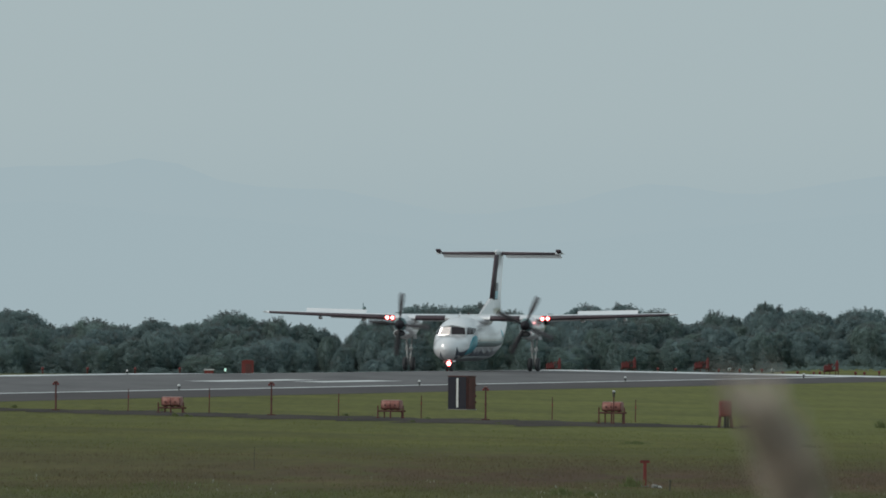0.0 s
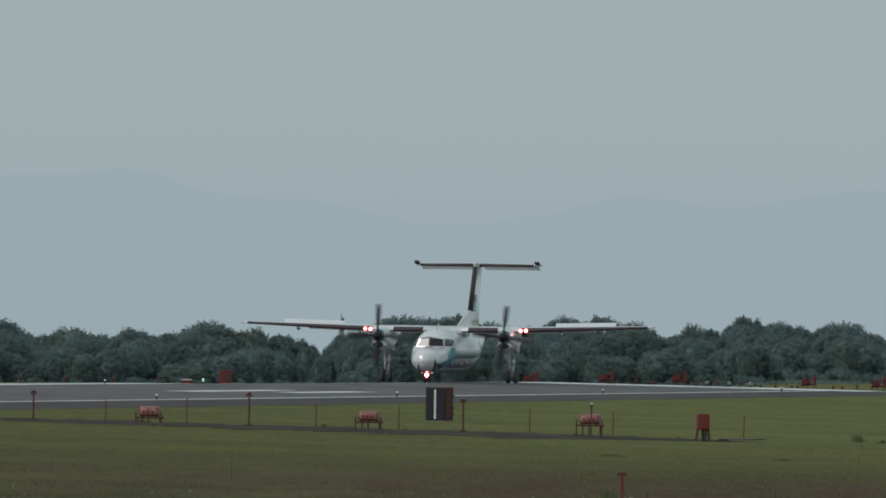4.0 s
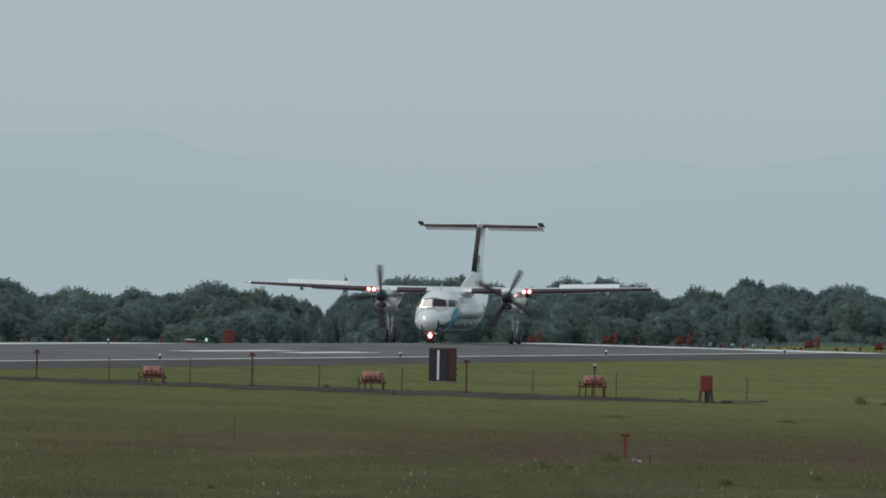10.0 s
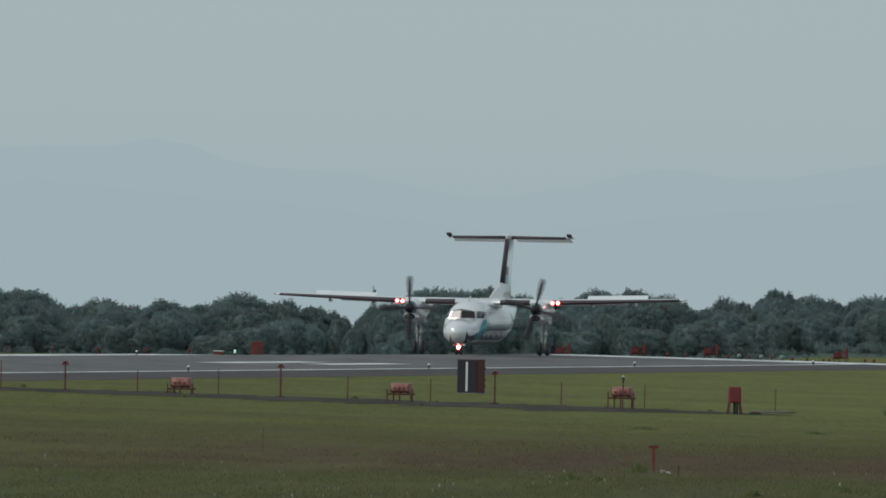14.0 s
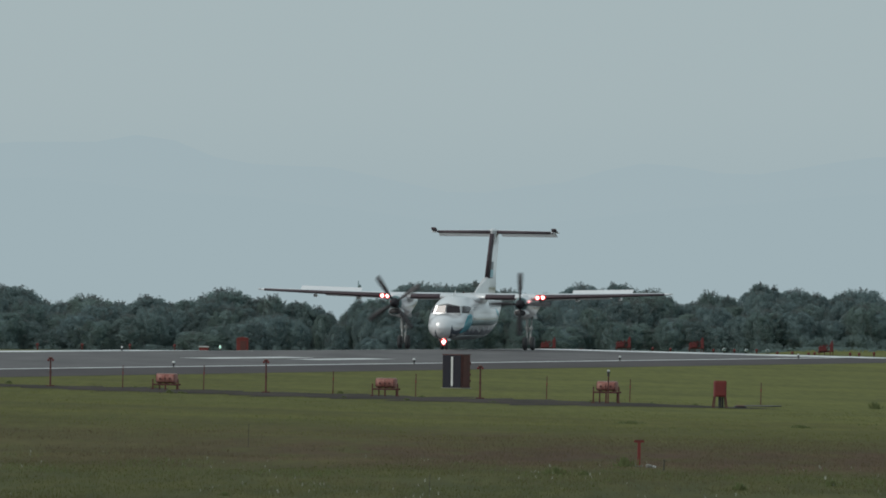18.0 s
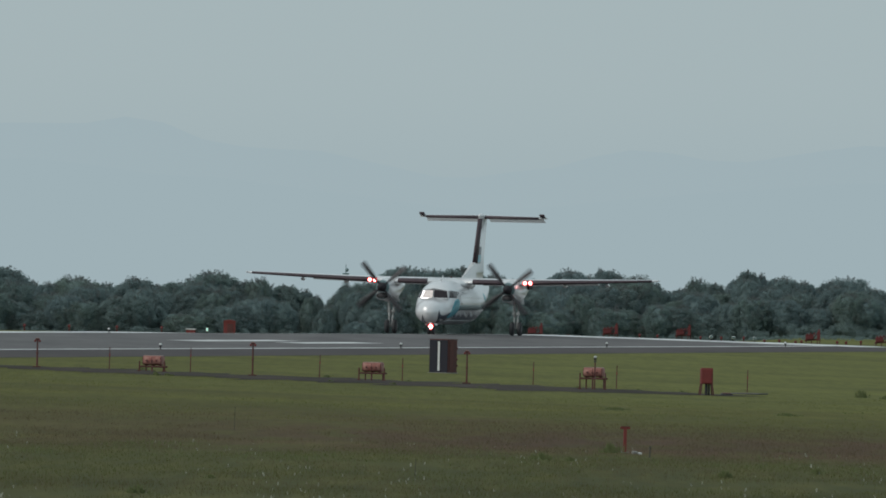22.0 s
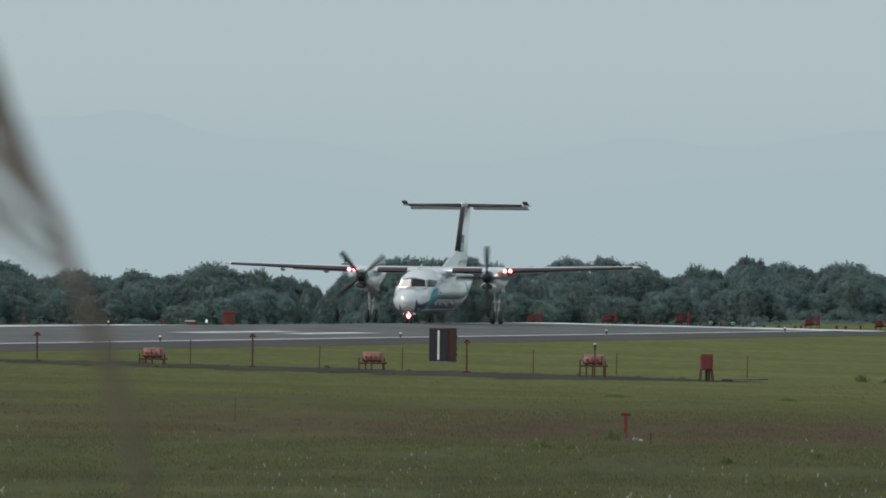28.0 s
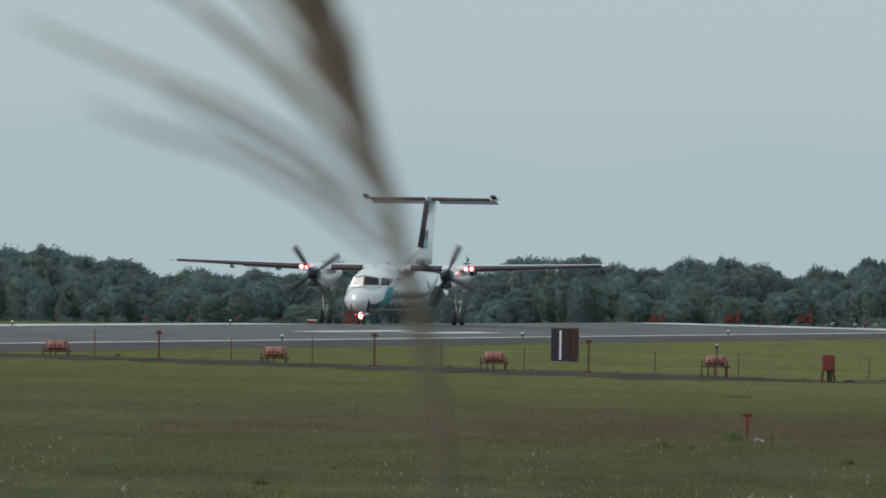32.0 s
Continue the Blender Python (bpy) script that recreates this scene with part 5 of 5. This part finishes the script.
def seed_heads():
    r = random.Random(8)
    verts, faces = [], []
    for _ in range(620):
        y = 284 + 108 * r.random() ** 1.3
        x = r.uniform(-0.04, 0.042) * y
        if noise.noise((x * 0.22, y * 0.05, 2.0)) < r.uniform(-0.25, 0.25):
            continue
        g = base(x, y)
        h, d = r.uniform(0.06, 0.15), r.uniform(0.006, 0.017) * r.choice((0.6, 1.0, 1.0, 1.6))
        lean = r.uniform(-0.03, 0.03)
        for q in range(3):
            c = Vector((x + lean * (1 + .3 * q) + r.uniform(-.008, .008), y + r.uniform(-.01, .01), g.z + h + 0.02 * q))
            a = r.uniform(-0.5, 0.5)
            o = Vector((math.cos(a) * d, r.uniform(-.5, .5) * d, math.sin(a) * d))
            p = Vector((-math.sin(a) * d * 1.6, 0.3 * d, math.cos(a) * d * 1.6))
            k = len(verts)
            verts += [c - o, c - p, c + o, c + p]
            faces.append((k, k + 1, k + 2, k + 3))
    tagged(from_lists("seed_heads", verts, faces, M_SEED), "pale seed heads and small white flowers in rough grass", "wild flowers", kind="stuff")


seed_heads()


def weed_clump(x, y, w, h, seed, label="dark green weeds growing in a clump"):
    r = random.Random(seed)
    at = base(x, y)
    verts, faces = [Vector((0, 0, h * 0.12))], []
    for q in range(12):
        o = w * (0.40 + 0.12 * r.random())
        verts.append(Vector((math.cos(q * math.pi / 6) * o, math.sin(q * math.pi / 6) * o, -0.03)))
        faces.append((0, 1 + q, 1 + (q + 1) % 12))
    for _ in range(int(150 * max(1.0, w))):
        a, rad = r.uniform(0, 6.3), w * min(0.42, 0.22 * abs(r.gauss(0, 1)))
        p = Vector((math.cos(a) * rad, math.sin(a) * rad, -0.02))
        tall = h * r.uniform(0.15, 1.0) * math.exp(-(rad / w) ** 2 * 2.5)
        top = p + Vector((r.gauss(0, 0.3) * tall, r.gauss(0, 0.3) * tall, tall))
        o = Vector((math.cos(a + 1.6), math.sin(a + 1.6), 0)) * r.uniform(0.006, 0.014)
        k = len(verts)
        verts += [p - o, p + o, (p + top) / 2 + o * 1.6, top, (p + top) / 2 - o * 1.6]
        faces.append((k, k + 1, k + 2, k + 3, k + 4))
    ob = from_lists("weed_clump", verts, faces, M_WEED)
    ob.matrix_world = Matrix.Translation(at)
    tagged(ob, label, "weeds", "weed clumps")


weed_clump(4.90, 390.3, 1.15, 0.38, 1, "dark green weeds at the foot of the red marker")
for k, (x, y, w, h) in enumerate(((2.9, 372, 1.2, 0.27), (17.7, 595, 1.0, 0.42), (7.12, 348, 0.5, 0.26), (9.58, 358, 0.5, 0.22), (-6.0, 301.5, 0.8, 0.24),
                                  (-4.9, 325.3, 0.5, 0.12), (6.6, 514, 2.0, 0.16), (12.5, 508, 1.6, 0.18), (3.6, 371, 0.6, 0.16), (-0.9, 589, 0.9, 0.12),
                                  (18.6, 592, 0.7, 0.22))):
    weed_clump(x, y, w, h, 2 + k)
tufts = random.Random(21)
for k in range(16):
    side, edge = 24 + 41 * (k + tufts.random()) / 16, tufts.choice((-11, -8, 5, 7))
    at = spot(side, -310 + edge)
    weed_clump(at.x, at.y, tufts.uniform(0.4, 1.1), tufts.uniform(0.08, 0.2), 30 + k, "low green weeds at the edge of the gravel strip")


# ---- the reed that the wind blows across the view ----
def reed():
    """Built round the foot of its plume; the stem goes down into the bank."""
    root = thing("reed", (0, 8, 3.39), "dry brown reed with a feathery pale plume on the bank", "reed")
    k = 8.0 / 25662.0

    def line(name, pts, radii, mat, depth=0.0, seg=7):
        return part(name, tube([(px * k, depth * (i / max(1, len(pts) - 1)), -py * k) for i, (px, py) in enumerate(pts)], radii, seg), mat, root)

    line("stem", [(420, 7200), (300, 4200), (190, 2000), (70, 402), (50, 220), (30, 120), (0, 0)],
         [.0075, .0068, .0058, .0052, .005, .0048, .0048], M_REED)
    line("plume_axis", [(0, 0), (-15, -80), (-50, -180), (-90, -310), (-131, -405)], [.0046, .0050, .0056, .0058, .0054], M_AXIS)
    line("plume_tip", [(-130, -402), (-150, -450), (-195, -540), (-235, -600)], [.0054, .0052, .004, .0015], M_TIP)
    r = random.Random(2)
    strands = [[(0, 0), (-50, -19), (-158, -126), (-285, -217), (-415, -270), (-532, -332)],
               [(-4, -20), (-30, -44), (-152, -204), (-281, -298), (-412, -363), (-555, -440), (-640, -488)],
               [(-5, -25), (-60, -80), (-170, -175), (-300, -270), (-400, -330)],
               [(-10, -60), (-40, -115), (-125, -242), (-225, -358), (-325, -448), (-400, -520)],
               [(-24, -100), (-80, -200), (-180, -330), (-300, -440), (-420, -520)],
               [(-30, -130), (-95, -260), (-170, -370), (-250, -470), (-330, -550)],
               [(-50, -180), (-100, -300), (-170, -420), (-240, -520), (-300, -600)],
               [(-20, -90), (-60, -200), (-120, -330), (-190, -460), (-250, -560)],
               [(-60, -200), (-80, -320), (-130, -450), (-170, -560)]]
    for pts in strands:
        n = len(pts)
        ob = line("plume_strand", pts, [.0007 + .0023 * math.sin(math.pi * min(.95, .12 + j / n)) for j in range(n)], M_PLUME, r.uniform(-.05, .05))
        strand_parts.append((ob, 0.8 * math.degrees(math.atan2(-pts[-1][0], -pts[-1][1])) - 13))
    for i in range(42):
        t0 = r.uniform(0.3, 1.2)
        ax, ay = -150 * t0 ** 1.3, -450 * t0
        ln = r.uniform(120, 260)
        an = radians(r.uniform(8, 38))
        pts = [(ax - math.sin(an) * ln * q, ay - math.cos(an) * ln * q) for q in (0, .35, .7, 1)]
        line("spikelet", pts, [.0010, .0028, .0026, .0008], M_PLUME, r.uniform(-.04, .04), 5)
    for i in range(120):
        t0 = r.uniform(0.9, 1.35)
        ax, ay = -150 * t0 ** 1.5, -450 * t0
        ln, an = r.uniform(60, 150), radians(r.uniform(-6, 48))
        pts = [(ax - math.sin(an) * ln * q, ay - math.cos(an) * ln * q) for q in (0, .35, .7, 1)]
        line("spikelet", pts, [.0016, .0050, .0042, .0012], M_TIP, r.uniform(-.04, .04), 5)
    return root


strand_parts = []
REED = reed()


# ---- what moves ----
ROLL = [(0, 0), (25.0, 0), (25.8, 0.35), (26.6, 1.6), (27.5, 4.4), (28, 6.6), (28.5, 9.45), (29, 13.6), (29.5, 19.0), (30, 25.3), (30.5, 32.7), (31, 40.8),
        (31.5, 50.3), (32, 60.85)]
TURN = [(0, 9.9), (25.5, 9.9), (28, 11.0), (30, 11.6), (32, 12.0)]
LEFT_PROP = [(0, 5), (1, -25), (2, -42), (3, 5), (6, -5), (7, -40), (8, -5), (9, -30), (10, -3), (11, -10), (12, 0), (13, -32), (14, 0), (17, -5),
             (18, -35), (19, -38), (20, -35), (21, -28), (22, -40), (23, -35), (24, -20), (25, 0), (28, -40), (29, -25), (30, 0), (31, 24), (32, -35)]
RIGHT_PROP = [(0, 25), (1, 0), (2, -45), (3, 10), (6, 0), (7, -40), (8, 12), (9, 0), (10, 28), (11, 20), (12, -30), (13, 0), (14, 15), (17, 20),
              (18, 0), (19, -35), (20, 5), (21, -12), (22, -38), (23, 20), (24, 0), (25, -15), (28, 0), (29, 5), (30, 15), (31, 10), (32, 25)]
SWAY = [(0, 0.2425, 3.1309, 2), (0.033, 0.2440, 3.1429, 2), (0.1, 0.2686, 3.2388, 2), (0.2, 0.2122, 3.3155, 8), (0.3, 0.12, 3.3517, 7), (0.4, -0.001, 3.3847, 6),
        (0.5, -0.1279, 3.3947, -2.0), (0.6, -0.2468, 3.3605, -11.0), (0.7, -0.3688, 3.3263, -19.9),
        (0.8, -0.46, 3.29, -22), (1.2, -0.60, 3.22, -26), (3, -0.62, 3.2, -27), (8, -0.60, 3.22, -26), (14, -0.63, 3.2, -27), (20, -0.60, 3.22, -26),
        (26, -0.62, 3.2, -27), (27.0, -0.50, 3.27, -22), (27.5, -0.3283, 3.3639, -13.8), (27.8, -0.230, 3.3893, -9.8), (28, -0.1985, 3.3862, -8.8),
        (28.4, -0.1179, 3.3842, -5.9), (28.7, 0.0321, 3.4104, 3.5), (29, 0.1040, 3.4149, 8.5), (29.3, 0.0634, 3.4168, 5.0)]
SWAY += [(29.6, -0.0143, 3.4083, 0.8), (29.9, -0.0439, 3.4021, 0.0), (30, -0.037, 3.3941, 0.0), (30.2, -0.0506, 3.3989, 0.1), (30.5, -0.0701, 3.3946, -0.8),
         (30.8, -0.0803, 3.3932, -0.9), (31.1, -0.0992, 3.3933, -1.9), (31.4, -0.1062, 3.3938, -2.0), (31.7, -0.125, 3.3915, -3.0), (32, -0.0837, 3.3959, -1.5)]


def between(rows, t):
    for (t0, v0), (t1, v1) in zip(rows, rows[1:]):
        if t <= t1:
            return v0 + (v1 - v0) * (t - t0) / (t1 - t0)
    return rows[-1][1]


def motions():
    way = radians(10.12)
    walk(PLANE, [(t, pose(PX + 0.12 - math.sin(way) * (d - .3), PY - math.cos(way) * (d - .3), 0.012, 0, 0, -90 - between(TURN, t))) for t, d in ROLL])
    for hub, at, sgn in props:
        marks = LEFT_PROP if sgn < 0 else RIGHT_PROP
        total = -marks[0][1]
        rows = [(0.0, pose(*at, total, 0, 0))]
        for (t0, a0), (t1, a1) in zip(marks, marks[1:]):
            steps = round((t1 - t0) * FPS)
            goal = total - 2160 * (t1 - t0) - (a1 - a0)
            for k in range(1, steps + 1):
                rows.append((t0 + k / FPS, pose(*at, total + (goal - total) * k / steps, 0, 0)))
            total = goal
        walk(hub, rows)
    for tyre, at, r in wheels:
        rows, turn = [(0.0, pose(*at)), (25.0, pose(*at))], 0.0
        for k in range(1, 7 * FPS + 1):
            t = 25.0 + k / FPS
            turn += min(80.0, math.degrees((between(ROLL, t) - between(ROLL, t - 1 / FPS)) / r))
            rows.append((t, pose(*at, 0, turn, 0)))
        walk(tyre, rows)
    for sp, sgn in spoilers:
        walk(sp, [(t, spoiler_pose(sgn, up)) for t, up in ((0, 40), (19.2, 40), (19.7, 0), (32, 0))])
    for ob, fold in strand_parts:
        walk(ob, [(t, pose(0, 0, 0, 0, fold * f, 0)) for t, f in ((0, 1.0), (0.2, 0.8), (0.3, 0.45), (0.5, 0.0), (30.2, 0.0), (31.2, -0.14), (32, -0.175))])
    walk(REED, [(t, pose(x, 8, z, 0, a, 0)) for t, x, z, a in SWAY])


motions()
